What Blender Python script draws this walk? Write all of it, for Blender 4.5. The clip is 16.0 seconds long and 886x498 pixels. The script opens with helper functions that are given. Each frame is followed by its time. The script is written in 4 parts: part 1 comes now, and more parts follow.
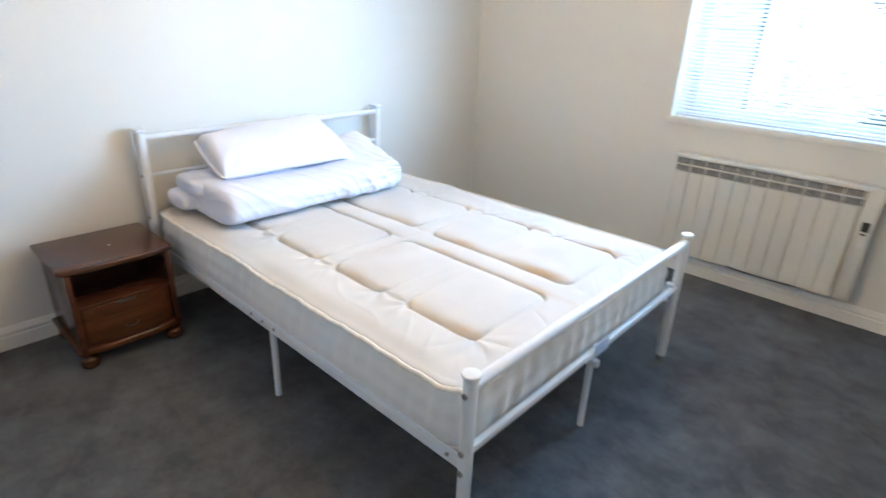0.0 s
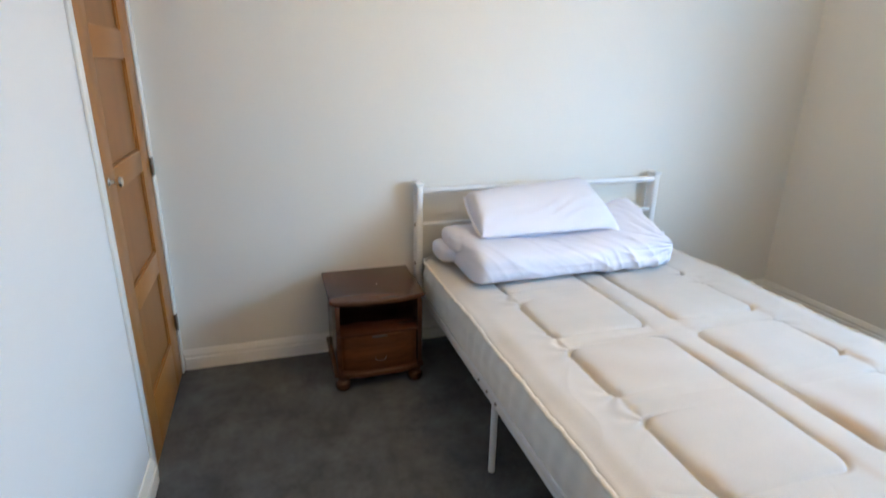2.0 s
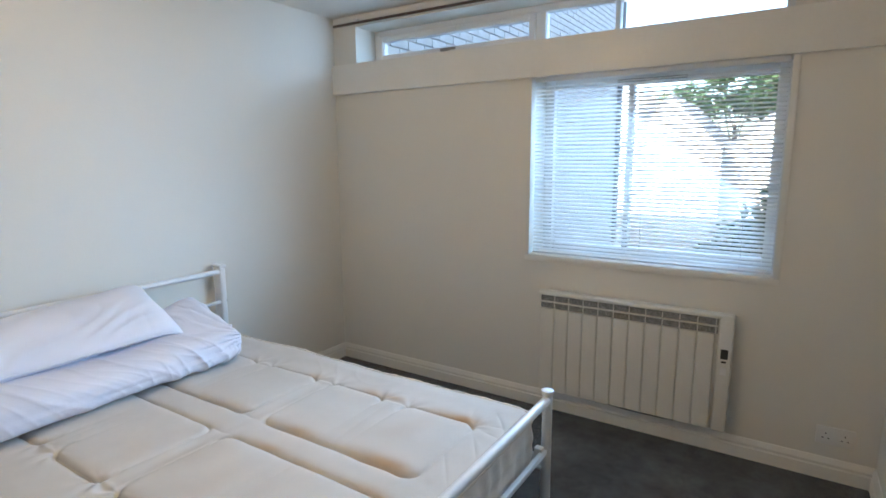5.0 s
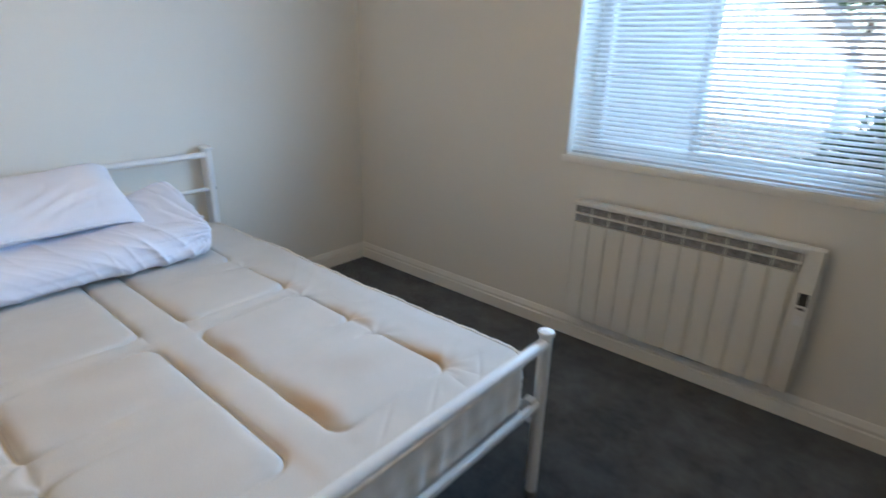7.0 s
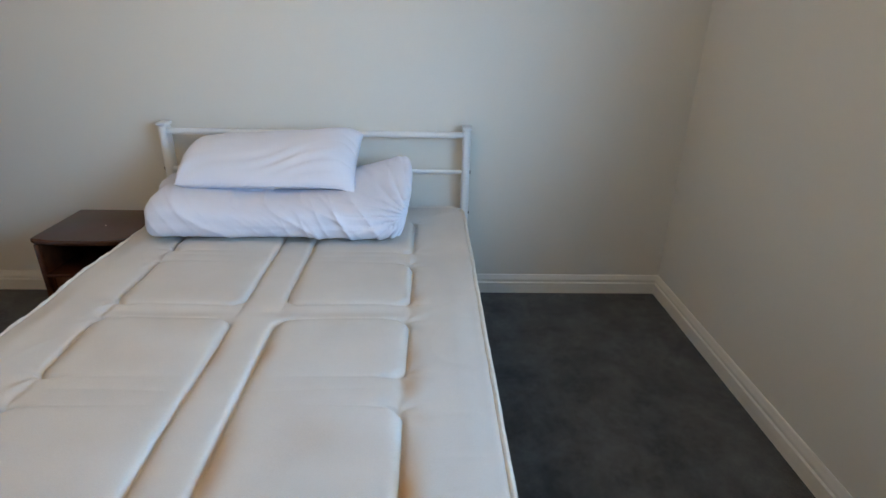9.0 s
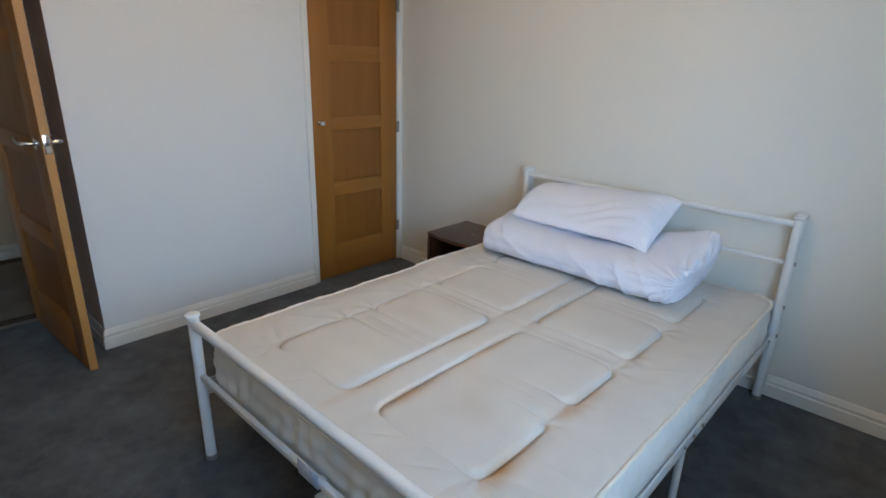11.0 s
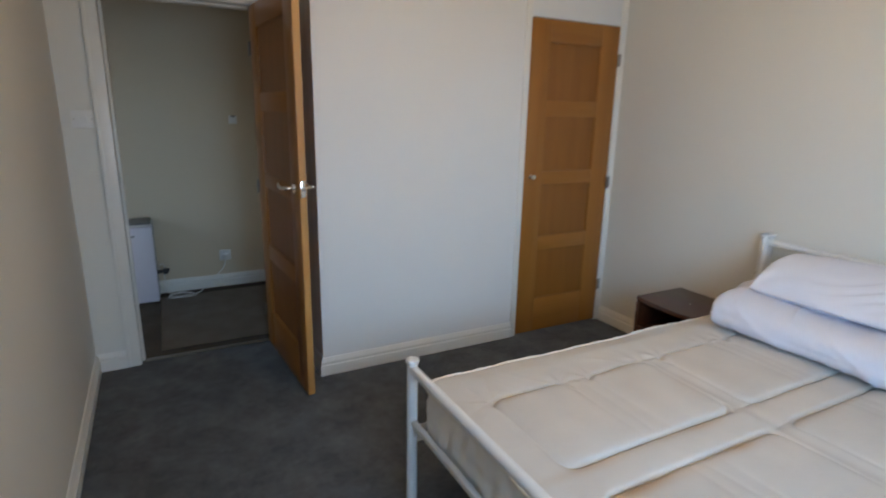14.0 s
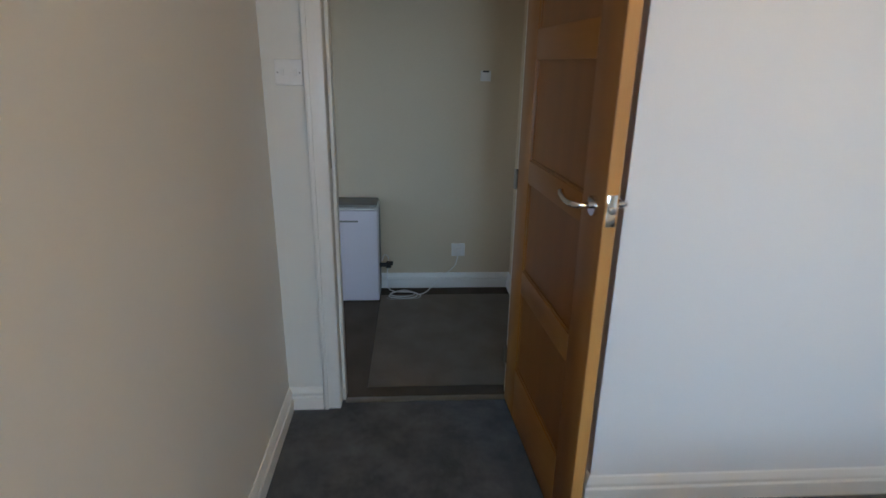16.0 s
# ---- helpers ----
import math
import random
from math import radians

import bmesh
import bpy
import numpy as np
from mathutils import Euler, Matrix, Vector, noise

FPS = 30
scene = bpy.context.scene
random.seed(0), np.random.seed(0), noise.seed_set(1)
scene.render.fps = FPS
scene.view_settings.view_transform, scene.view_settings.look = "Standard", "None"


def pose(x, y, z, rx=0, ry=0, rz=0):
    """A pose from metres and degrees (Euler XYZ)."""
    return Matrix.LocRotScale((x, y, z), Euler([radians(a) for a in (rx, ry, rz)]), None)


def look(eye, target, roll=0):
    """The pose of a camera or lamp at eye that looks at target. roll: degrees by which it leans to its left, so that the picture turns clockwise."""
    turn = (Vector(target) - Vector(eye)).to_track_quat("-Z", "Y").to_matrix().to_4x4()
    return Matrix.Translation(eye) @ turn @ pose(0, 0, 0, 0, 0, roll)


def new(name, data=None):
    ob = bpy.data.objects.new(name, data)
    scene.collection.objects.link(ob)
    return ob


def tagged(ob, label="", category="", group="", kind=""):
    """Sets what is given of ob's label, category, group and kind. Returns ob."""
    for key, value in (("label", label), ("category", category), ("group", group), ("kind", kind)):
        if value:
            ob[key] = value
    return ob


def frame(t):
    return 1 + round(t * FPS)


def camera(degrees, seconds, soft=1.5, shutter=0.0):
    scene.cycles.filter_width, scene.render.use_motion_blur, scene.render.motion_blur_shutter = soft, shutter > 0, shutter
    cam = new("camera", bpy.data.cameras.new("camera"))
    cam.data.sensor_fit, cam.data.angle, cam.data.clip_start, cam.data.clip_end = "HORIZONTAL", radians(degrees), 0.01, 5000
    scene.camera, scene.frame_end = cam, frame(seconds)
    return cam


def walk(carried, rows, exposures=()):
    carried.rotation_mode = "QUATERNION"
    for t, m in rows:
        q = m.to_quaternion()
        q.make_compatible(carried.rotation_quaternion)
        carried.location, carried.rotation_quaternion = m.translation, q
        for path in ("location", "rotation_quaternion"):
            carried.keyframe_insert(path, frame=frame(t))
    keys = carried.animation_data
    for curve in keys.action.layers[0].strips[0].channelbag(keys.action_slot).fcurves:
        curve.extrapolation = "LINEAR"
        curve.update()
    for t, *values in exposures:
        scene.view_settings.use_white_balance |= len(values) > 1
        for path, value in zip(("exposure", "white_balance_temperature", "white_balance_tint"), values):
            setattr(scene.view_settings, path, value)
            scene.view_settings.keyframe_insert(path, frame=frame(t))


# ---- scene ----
cam = camera(78.7, 16.0, shutter=0.4)
PATH = [
    (0, (0.068, 0.038, 1.371), (-1.172, 1.401, 0.593), 2.3),
    (0.5, (-0.001, 0.148, 1.373), (-1.483, 1.255, 0.612), 3.8),
    (0.7, (0.004, 0.2, 1.361), (-1.58, 1.168, 0.617), 3.3),
    (1, (-0.056, 0.17, 1.376), (-1.743, 0.928, 0.616), 2.4),
    (1.5, (-0.056, 0.189, 1.38), (-1.823, 0.745, 0.625), 1.5),
    (2, (-0.05, 0.212, 1.413), (-1.855, 0.789, 0.775), 1.0),
    (2.5, (-0.038, 0.246, 1.465), (-1.883, 0.939, 1.127), 0.4),
    (3, (-0.02, 0.278, 1.484), (-1.784, 1.177, 1.2), -0.5),
    (3.2, (0.012, 0.274, 1.487), (-1.698, 1.281, 1.234), -1.3),
    (3.5, (0.013, 0.323, 1.485), (-1.604, 1.47, 1.221), -0.9),
    (4, (0.052, 0.361, 1.489), (-1.386, 1.728, 1.238), -0.5),
    (4.5, (0.095, 0.392, 1.488), (-1.117, 1.962, 1.23), -0.7),
    (4.7, (0.12, 0.407, 1.481), (-0.99, 2.048, 1.202), -0.9),
    (6.8, (0.106, 0.906, 1.376), (-1.01, 2.406, 0.665), 2.3),
    (7, (0.078, 1.003, 1.363), (-1.144, 2.424, 0.665), 1.4),
    (7.5, (-0.021, 1.277, 1.38), (-1.532, 2.374, 0.666), 2.3),
    (8, (-0.016, 1.539, 1.365), (-1.777, 2.169, 0.657), 1.1),
    (8.5, (-0.023, 1.814, 1.346), (-1.853, 2.071, 0.58), 2.2),
    (9, (-0.074, 2.069, 1.35), (-1.907, 2.131, 0.552), 1.3),
    (9.5, (-0.103, 2.276, 1.392), (-1.905, 2.0, 0.568), -0.1),
    (10, (0.023, 2.472, 1.357), (-1.633, 1.668, 0.575), 2.6),
    (10.2, (0.03, 2.567, 1.383), (-1.48, 1.536, 0.573), 2.4),
    (12.3, (0.093, 2.664, 1.479), (-1.245, 1.225, 1.103), -0.6),
    (12.5, (0.09, 2.66, 1.494), (-1.241, 1.2, 1.183), -0.7),
    (13, (0.105, 2.654, 1.509), (-1.188, 1.146, 1.271), -0.6),
    (13.5, (0.135, 2.621, 1.495), (-1.01, 1.003, 1.232), 0.3),
    (14, (0.138, 2.459, 1.447), (-0.774, 0.75, 0.951), 1.2),
    (14.5, (0.112, 2.159, 1.417), (-0.61, 0.405, 0.782), 0.2),
    (15, (0.063, 1.881, 1.404), (-0.347, 0.047, 0.721), 0.4),
    (15.5, (-0.002, 1.549, 1.406), (-0.152, -0.337, 0.759), 1.9),
    (16, (0.024, 1.16, 1.404), (-0.104, -0.729, 0.758), 1.0),
]
EXPOSURES = [
    (0, 3.98, 5560, 10),
    (0.5, 3.84, 5600, 10),
    (1, 3.68, 5650, 10),
    (1.5, 3.65, 5680, 10),
    (2, 3.50, 5780, 10),
    (2.5, 3.38, 5850, 10),
    (3, 3.22, 5850, 10),
    (3.5, 3.24, 5850, 10),
    (4, 3.08, 5800, 10),
    (4.5, 3.05, 5800, 10),
    (7, 2.84, 5640, 10),
    (8, 2.82, 5830, 10),
    (9, 2.72, 5880, 10),
    (10, 2.72, 5900, 10),
    (12.5, 2.68, 6250, 12),
    (13.5, 2.67, 6230, 12),
    (14.2, 2.81, 6120, 12),
    (15, 2.87, 6080, 12),
    (16, 3.02, 6150, 12),
]
walk(cam, [(t, look(eye, target, roll)) for t, eye, target, roll in PATH], EXPOSURES)

# ---- world and large lights ----
SUN_ELEVATION, SUN_AZIMUTH = 44.0, 228.0  # degrees; azimuth clockwise from +y
world = bpy.data.worlds.new("sky")
scene.world = world
world.use_nodes = True
sky = world.node_tree.nodes.new("ShaderNodeTexSky")
sky.sky_type, sky.sun_disc = "NISHITA", False
sky.dust_density = 3.0
sky.sun_elevation, sky.sun_rotation = radians(SUN_ELEVATION), radians(SUN_AZIMUTH)
background = world.node_tree.nodes["Background"]
background.inputs["Strength"].default_value = 0.15
world.node_tree.links.new(sky.outputs[0], background.inputs["Color"])

sun_data = bpy.data.lights.new("sun", "SUN")
sun_data.energy, sun_data.angle, sun_data.color = 3.6, radians(0.6), (1.0, 0.95, 0.87)
sun_way = Vector((math.sin(radians(SUN_AZIMUTH)) * math.cos(radians(SUN_ELEVATION)), math.cos(radians(SUN_AZIMUTH)) * math.cos(radians(SUN_ELEVATION)), math.sin(radians(SUN_ELEVATION))))
sun = new("sun", sun_data)
sun.matrix_world = look(sun_way * 30, (0, 0, 0))


def window_light(name, x0, x1, z0, z1, y, watts, down, aside, tone, wide):
    """The sky's light in a window's opening, turned away from the shaded brick wing outside."""
    data = bpy.data.lights.new(name, "AREA")
    data.shape, data.size, data.size_y, data.energy, data.color = "RECTANGLE", x1 - x0, z1 - z0, watts, tone
    data.spread = radians(wide)
    ob = new(name, data)
    ob.matrix_world = look(((x0 + x1) / 2, y, (z0 + z1) / 2), ((x0 + x1) / 2 - math.tan(radians(aside)), y - 1, (z0 + z1) / 2 - math.tan(radians(down))))


for aside, watts in ((6.0, 0.31), (50.0, 0.30)):
    for j in range(3):
        window_light("daylight_window", -1.08, 0.0, 0.97 + 0.29 * j, 1.26 + 0.29 * j, 3.215, watts, 14.0, aside, (0.50, 0.75, 1.0), 74.0)
for k in range(4):
    window_light("daylight_high_window", -2.32 + 0.58 * k, -1.74 + 0.58 * k, 2.14, 2.27, 3.395, 0.11, 16.0, 48.0, (0.50, 0.75, 1.0), 112.0)
window_light("daylight_behind_blind", -1.06, -0.02, 0.98, 1.83, 3.455, 0.95, 28.0, 22.0, (0.50, 0.75, 1.0), 160.0)
# unseen fill lamp added at the hall's end to warm and brighten it
hall_data = bpy.data.lights.new("hall_fill_lamp", "AREA")
hall_data.shape, hall_data.size, hall_data.size_y, hall_data.energy, hall_data.color = "RECTANGLE", 0.6, 1.6, 0.060, (1.0, 0.68, 0.38)
hall_light = new("hall_fill_lamp", hall_data)
hall_light.matrix_world = look((1.49, -1.55, 1.08), (0.49, -1.55, 1.08))


# ---- materials ----
def material(name, base, rough=0.5, metal=0.0, spread=0.12, scale=3.0, grain=60.0, bump=0.1, stretch=(1, 1, 1), tint=None, spec=0.5, mottle=None, detail=4, rugged=0.5):
    """A painted or woven surface: broad mottling, fine grain and fine relief."""
    m = bpy.data.materials.new(name)
    m.use_nodes = True
    nt = m.node_tree
    n, link = nt.nodes, nt.links.new
    bsdf = n["Principled BSDF"]
    bsdf.inputs["Roughness"].default_value, bsdf.inputs["Metallic"].default_value = rough, metal
    bsdf.inputs["Specular IOR Level"].default_value = spec
    co, mp = n.new("ShaderNodeTexCoord"), n.new("ShaderNodeMapping")
    mp.inputs["Scale"].default_value = stretch
    link(co.outputs["Object"], mp.inputs["Vector"])
    broad, fine = n.new("ShaderNodeTexNoise"), n.new("ShaderNodeTexNoise")
    broad.inputs["Scale"].default_value, fine.inputs["Scale"].default_value = scale, grain
    broad.inputs["Detail"].default_value, fine.inputs["Detail"].default_value = detail, 3
    broad.inputs["Roughness"].default_value = rugged
    link(mp.outputs[0], broad.inputs["Vector"])
    link(mp.outputs[0], fine.inputs["Vector"])
    ramp = n.new("ShaderNodeValToRGB")
    low, high = (mottle or (0.3, 0.7))
    ramp.color_ramp.elements[0].position, ramp.color_ramp.elements[1].position = low, high
    dark = tint or tuple(c * (1 - spread) for c in base)
    ramp.color_ramp.elements[0].color, ramp.color_ramp.elements[1].color = (*dark, 1), (*base, 1)
    link(broad.outputs["Fac"], ramp.inputs["Fac"])
    mix = n.new("ShaderNodeMix")
    mix.data_type, mix.blend_type = "RGBA", "OVERLAY"
    mix.inputs["Factor"].default_value = min(1.0, spread * 2)
    link(ramp.outputs["Color"], mix.inputs["A"])
    link(fine.outputs["Fac"], mix.inputs["B"])
    link(mix.outputs["Result"], bsdf.inputs["Base Color"])
    bp = n.new("ShaderNodeBump")
    bp.inputs["Strength"].default_value, bp.inputs["Distance"].default_value = bump, 0.004
    link(fine.outputs["Fac"], bp.inputs["Height"])
    link(bp.outputs["Normal"], bsdf.inputs["Normal"])
    return m


def wood(name, light, dark, rough, along="z", coarse=1.0, even=0.2):
    """Straight-grained timber, the grain running along one axis."""
    m = material(name, light, rough, tint=dark, spread=even, scale=5.0 * coarse, grain=34.0 * coarse, bump=0.05, mottle=(0.32, 0.68))
    mp = next(x for x in m.node_tree.nodes if x.bl_idname == "ShaderNodeMapping")
    mp.inputs["Scale"].default_value = {"z": (3, 3, 0.16), "x": (0.16, 3, 3), "y": (3, 0.16, 3)}[along]
    return m


def glow(name, base, strength):
    m = bpy.data.materials.new(name)
    m.use_nodes = True
    b = m.node_tree.nodes["Principled BSDF"]
    b.inputs["Base Color"].default_value = (0.85, 0.83, 0.78, 1)
    b.inputs["Emission Color"].default_value, b.inputs["Emission Strength"].default_value = (*base, 1), strength
    return m


def clear_glass(name):
    m = bpy.data.materials.new(name)
    m.use_nodes = True
    n, link = m.node_tree.nodes, m.node_tree.links.new
    n.remove(n["Principled BSDF"])
    through_it, gloss, fresnel, mix = n.new("ShaderNodeBsdfTransparent"), n.new("ShaderNodeBsdfGlossy"), n.new("ShaderNodeFresnel"), n.new("ShaderNodeMixShader")
    through_it.inputs["Color"].default_value = (0.93, 0.95, 0.94, 1)
    gloss.inputs["Roughness"].default_value = 0.02
    fresnel.inputs["IOR"].default_value = 1.45
    link(fresnel.outputs[0], mix.inputs[0])
    link(through_it.outputs[0], mix.inputs[1])
    link(gloss.outputs[0], mix.inputs[2])
    link(mix.outputs[0], n["Material Output"].inputs["Surface"])
    return m


def backlit(name, base, share, rough=0.4):
    """A thin sheet that lets some light through, such as a slat or a leaf."""
    m = material(name, base, rough, spread=0.06, bump=0.02)
    n, link = m.node_tree.nodes, m.node_tree.links.new
    thin, mix = n.new("ShaderNodeBsdfTranslucent"), n.new("ShaderNodeMixShader")
    thin.inputs["Color"].default_value = (*base, 1)
    mix.inputs[0].default_value = share
    link(n["Principled BSDF"].outputs[0], mix.inputs[1])
    link(thin.outputs[0], mix.inputs[2])
    link(mix.outputs[0], n["Material Output"].inputs["Surface"])
    return m


WALL = material("wall_paint", (0.74, 0.72, 0.665), 0.6, spread=0.03, scale=1.2, grain=220, bump=0.06)
WALL_WHITE = material("white_wall_paint", (0.78, 0.775, 0.76), 0.6, spread=0.03, scale=1.2, grain=220, bump=0.06)
# darker and warmer than wall_paint, tuned to balance the hall's light
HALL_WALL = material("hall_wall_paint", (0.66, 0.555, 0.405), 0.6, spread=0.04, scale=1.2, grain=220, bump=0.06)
CEIL = material("ceiling_paint", (0.80, 0.785, 0.75), 0.7, spread=0.03, scale=1.0, grain=160, bump=0.06)
GLOSS = material("gloss_white_paint", (0.81, 0.79, 0.74), 0.3, spread=0.04, scale=4, grain=60, bump=0.03)
CARPET = material("grey_carpet", (0.150, 0.157, 0.168), 0.95, tint=(0.070, 0.074, 0.080), spread=0.3, scale=4.6, grain=420, bump=0.7, spec=0.1, mottle=(0.40, 0.68), detail=12, rugged=0.76)
HALL_CARPET = material("brown_carpet", (0.12, 0.10, 0.08), 0.95, tint=(0.085, 0.07, 0.055), spread=0.3, scale=5, grain=420, bump=0.7, spec=0.1)
MAT = material("hall_mat_pile", (0.37, 0.315, 0.255), 0.95, tint=(0.29, 0.245, 0.20), spread=0.25, scale=6, grain=380, bump=0.6, spec=0.1)
CARPET.node_tree.nodes["Principled BSDF"].inputs["Sheen Weight"].default_value = 0.18
CARPET.node_tree.nodes["Principled BSDF"].inputs["Sheen Roughness"].default_value = 0.35
OAK = wood("oak_veneer", (0.345, 0.142, 0.026), (0.295, 0.116, 0.020), 0.38, even=0.05)
OAK_X = wood("oak_veneer_rail", (0.345, 0.142, 0.026), (0.295, 0.116, 0.020), 0.38, along="x", even=0.05)
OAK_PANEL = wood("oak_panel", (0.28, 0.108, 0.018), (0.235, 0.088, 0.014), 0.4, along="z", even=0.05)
OAK_EDGE = wood("oak_lipping", (0.52, 0.27, 0.080), (0.45, 0.22, 0.062), 0.4, even=0.05)
MAHOGANY = wood("mahogany_varnish", (0.085, 0.031, 0.014), (0.045, 0.015, 0.008), 0.20, along="y")
MAHOGANY_DRAWER = wood("mahogany_drawer", (0.115, 0.042, 0.014), (0.068, 0.023, 0.009), 0.22, along="y")
ENAMEL = material("white_enamelled_steel", (0.76, 0.77, 0.78), 0.28, spread=0.05, scale=8, grain=120, bump=0.03)
HEATER = material("heater_enamel", (0.74, 0.72, 0.66), 0.4, spread=0.04, scale=5, grain=90, bump=0.03)
VENT = material("vent_grey", (0.30, 0.295, 0.285), 0.6, spread=0.4, scale=30, grain=120, bump=0.1)
TICKING = material("cream_ticking", (0.62, 0.592, 0.556), 0.8, spread=0.07, scale=7, grain=420, bump=0.06, spec=0.2)
# tan mixed into the cover's colour: stains plus the warm shade of the creases
ticking_nodes = TICKING.node_tree.nodes
stain_shade_mark, stain_shade_mix = ticking_nodes.new("ShaderNodeAttribute"), ticking_nodes.new("ShaderNodeMix")
stain_shade_mark.attribute_name = "stain_shade"
stain_shade_mix.data_type = "RGBA"
stain_shade_mix.inputs["B"].default_value = (0.44, 0.26, 0.11, 1)
TICKING.node_tree.links.new(stain_shade_mark.outputs["Fac"], stain_shade_mix.inputs["Factor"])
TICKING.node_tree.links.new(next(n for n in ticking_nodes if n.bl_idname == "ShaderNodeMix" and n != stain_shade_mix).outputs["Result"], stain_shade_mix.inputs["A"])
TICKING.node_tree.links.new(stain_shade_mix.outputs["Result"], ticking_nodes["Principled BSDF"].inputs["Base Color"])
BORDER = material("mattress_border", (0.78, 0.765, 0.73), 0.7, spread=0.06, scale=9, grain=300, bump=0.15, spec=0.2)
PIPING = material("mattress_piping", (0.74, 0.70, 0.63), 0.75, spread=0.08, scale=40, grain=300, bump=0.1)
LINEN = material("white_cotton", (0.735, 0.755, 0.86), 0.85, spread=0.04, scale=9, grain=600, bump=0.12, spec=0.2)
PILLOWCASE = material("white_pillowcase", (0.745, 0.755, 0.84), 0.85, spread=0.04, scale=8, grain=600, bump=0.12, spec=0.2)
PVC = material("white_pvc", (0.80, 0.81, 0.82), 0.3, spread=0.03, scale=5, grain=80, bump=0.01)
PLASTIC = material("white_plastic", (0.78, 0.77, 0.75), 0.35, spread=0.03, scale=12, grain=90, bump=0.01)
LILAC = material("pale_appliance_shell", (0.74, 0.70, 0.76), 0.4, spread=0.03, scale=4, grain=90, bump=0.02)
DARK = material("dark_plastic", (0.035, 0.034, 0.033), 0.45, spread=0.15, scale=20, grain=120, bump=0.05)
GREY = material("grey_plastic", (0.22, 0.215, 0.20), 0.5, spread=0.1, scale=20, grain=120, bump=0.05)
CHROME = material("polished_chrome", (0.80, 0.79, 0.77), 0.12, metal=1.0, spread=0.04, scale=20, grain=80, bump=0.0)
STEEL = material("brushed_steel", (0.36, 0.34, 0.31), 0.35, metal=1.0, spread=0.15, scale=20, grain=160, bump=0.05)
BRONZE = material("dark_track_metal", (0.10, 0.07, 0.055), 0.5, metal=0.3, spread=0.15, scale=20, grain=100, bump=0.05)
PAPER = material("pale_blue_label", (0.55, 0.64, 0.82), 0.7, spread=0.2, scale=60, grain=200, bump=0.02)
GLASS = clear_glass("window_glass")
SLAT = backlit("blind_slat_enamel", (0.88, 0.90, 0.91), 0.25)
GLOBE = glow("lit_paper_globe", (1.0, 0.66, 0.30), 2.2)
BRICK = material("weathered_brick", (0.64, 0.61, 0.57), 0.9, tint=(0.54, 0.51, 0.47), spread=0.2, scale=6, grain=60, bump=0.4)
MORTAR = material("mortar", (0.50, 0.48, 0.45), 0.95, spread=0.15, scale=8, grain=90, bump=0.4)
RENDER_WHITE = material("white_render", (0.78, 0.76, 0.72), 0.9, spread=0.08, scale=2, grain=60, bump=0.3)
ROOF = material("roof_tile", (0.17, 0.12, 0.10), 0.85, spread=0.3, scale=5, grain=40, bump=0.4)
# ground colour kept dark to stand in for the yard's shade
PAVING = material("shade_grey_ground", (0.055, 0.057, 0.06), 0.9, tint=(0.04, 0.042, 0.045), spread=0.15, scale=0.8, grain=30, bump=0.3)
HEDGE = backlit("hedge_green", (0.045, 0.085, 0.03), 0.25, 0.55)
BARK = material("bark", (0.13, 0.10, 0.075), 0.95, spread=0.3, scale=6, grain=40, bump=0.6)


# ---- building helpers ----
def box(bm, x0, x1, y0, y1, z0, z1, bevel=0.0, segments=2):
    """A block, its edges rounded by bevel metres."""
    made = bmesh.ops.create_cube(bm, size=1.0, matrix=Matrix.Translation(((x0 + x1) / 2, (y0 + y1) / 2, (z0 + z1) / 2)) @ Matrix.Diagonal((abs(x1 - x0), abs(y1 - y0), abs(z1 - z0), 1)))
    if bevel:
        edges = list({e for v in made["verts"] for e in v.link_edges})
        bmesh.ops.bevel(bm, geom=edges, offset=bevel, segments=segments, profile=0.5, affect="EDGES")
    return bm


def rod(bm, a, b, r, sides=16, r2=None):
    """A round bar from a to b."""
    a, b = Vector(a), Vector(b)
    turn = (b - a).to_track_quat("Z", "Y").to_matrix().to_4x4()
    bmesh.ops.create_cone(bm, cap_ends=True, segments=sides, radius1=r, radius2=r if r2 is None else r2, depth=(b - a).length, matrix=Matrix.Translation((a + b) / 2) @ turn)
    return bm


def lathe(bm, profile, at=(0, 0, 0), axis="z", sides=24):
    """A turned shape from (radius, height) pairs, with closed ends."""
    rings = []
    for r, h in profile:
        ring = []
        for k in range(sides):
            a = 2 * math.pi * k / sides
            p = (r * math.cos(a), r * math.sin(a), h)
            if axis == "x":
                p = (p[2], p[0], p[1])
            elif axis == "y":
                p = (p[0], p[2], p[1])
            ring.append(bm.verts.new(Vector(p) + Vector(at)))
        rings.append(ring)
    for low, high in zip(rings, rings[1:]):
        for k in range(sides):
            bm.faces.new((low[k], low[(k + 1) % sides], high[(k + 1) % sides], high[k]))
    bm.faces.new(rings[0][::-1])
    bm.faces.new(rings[-1])
    bmesh.ops.recalc_face_normals(bm, faces=bm.faces)
    return bm


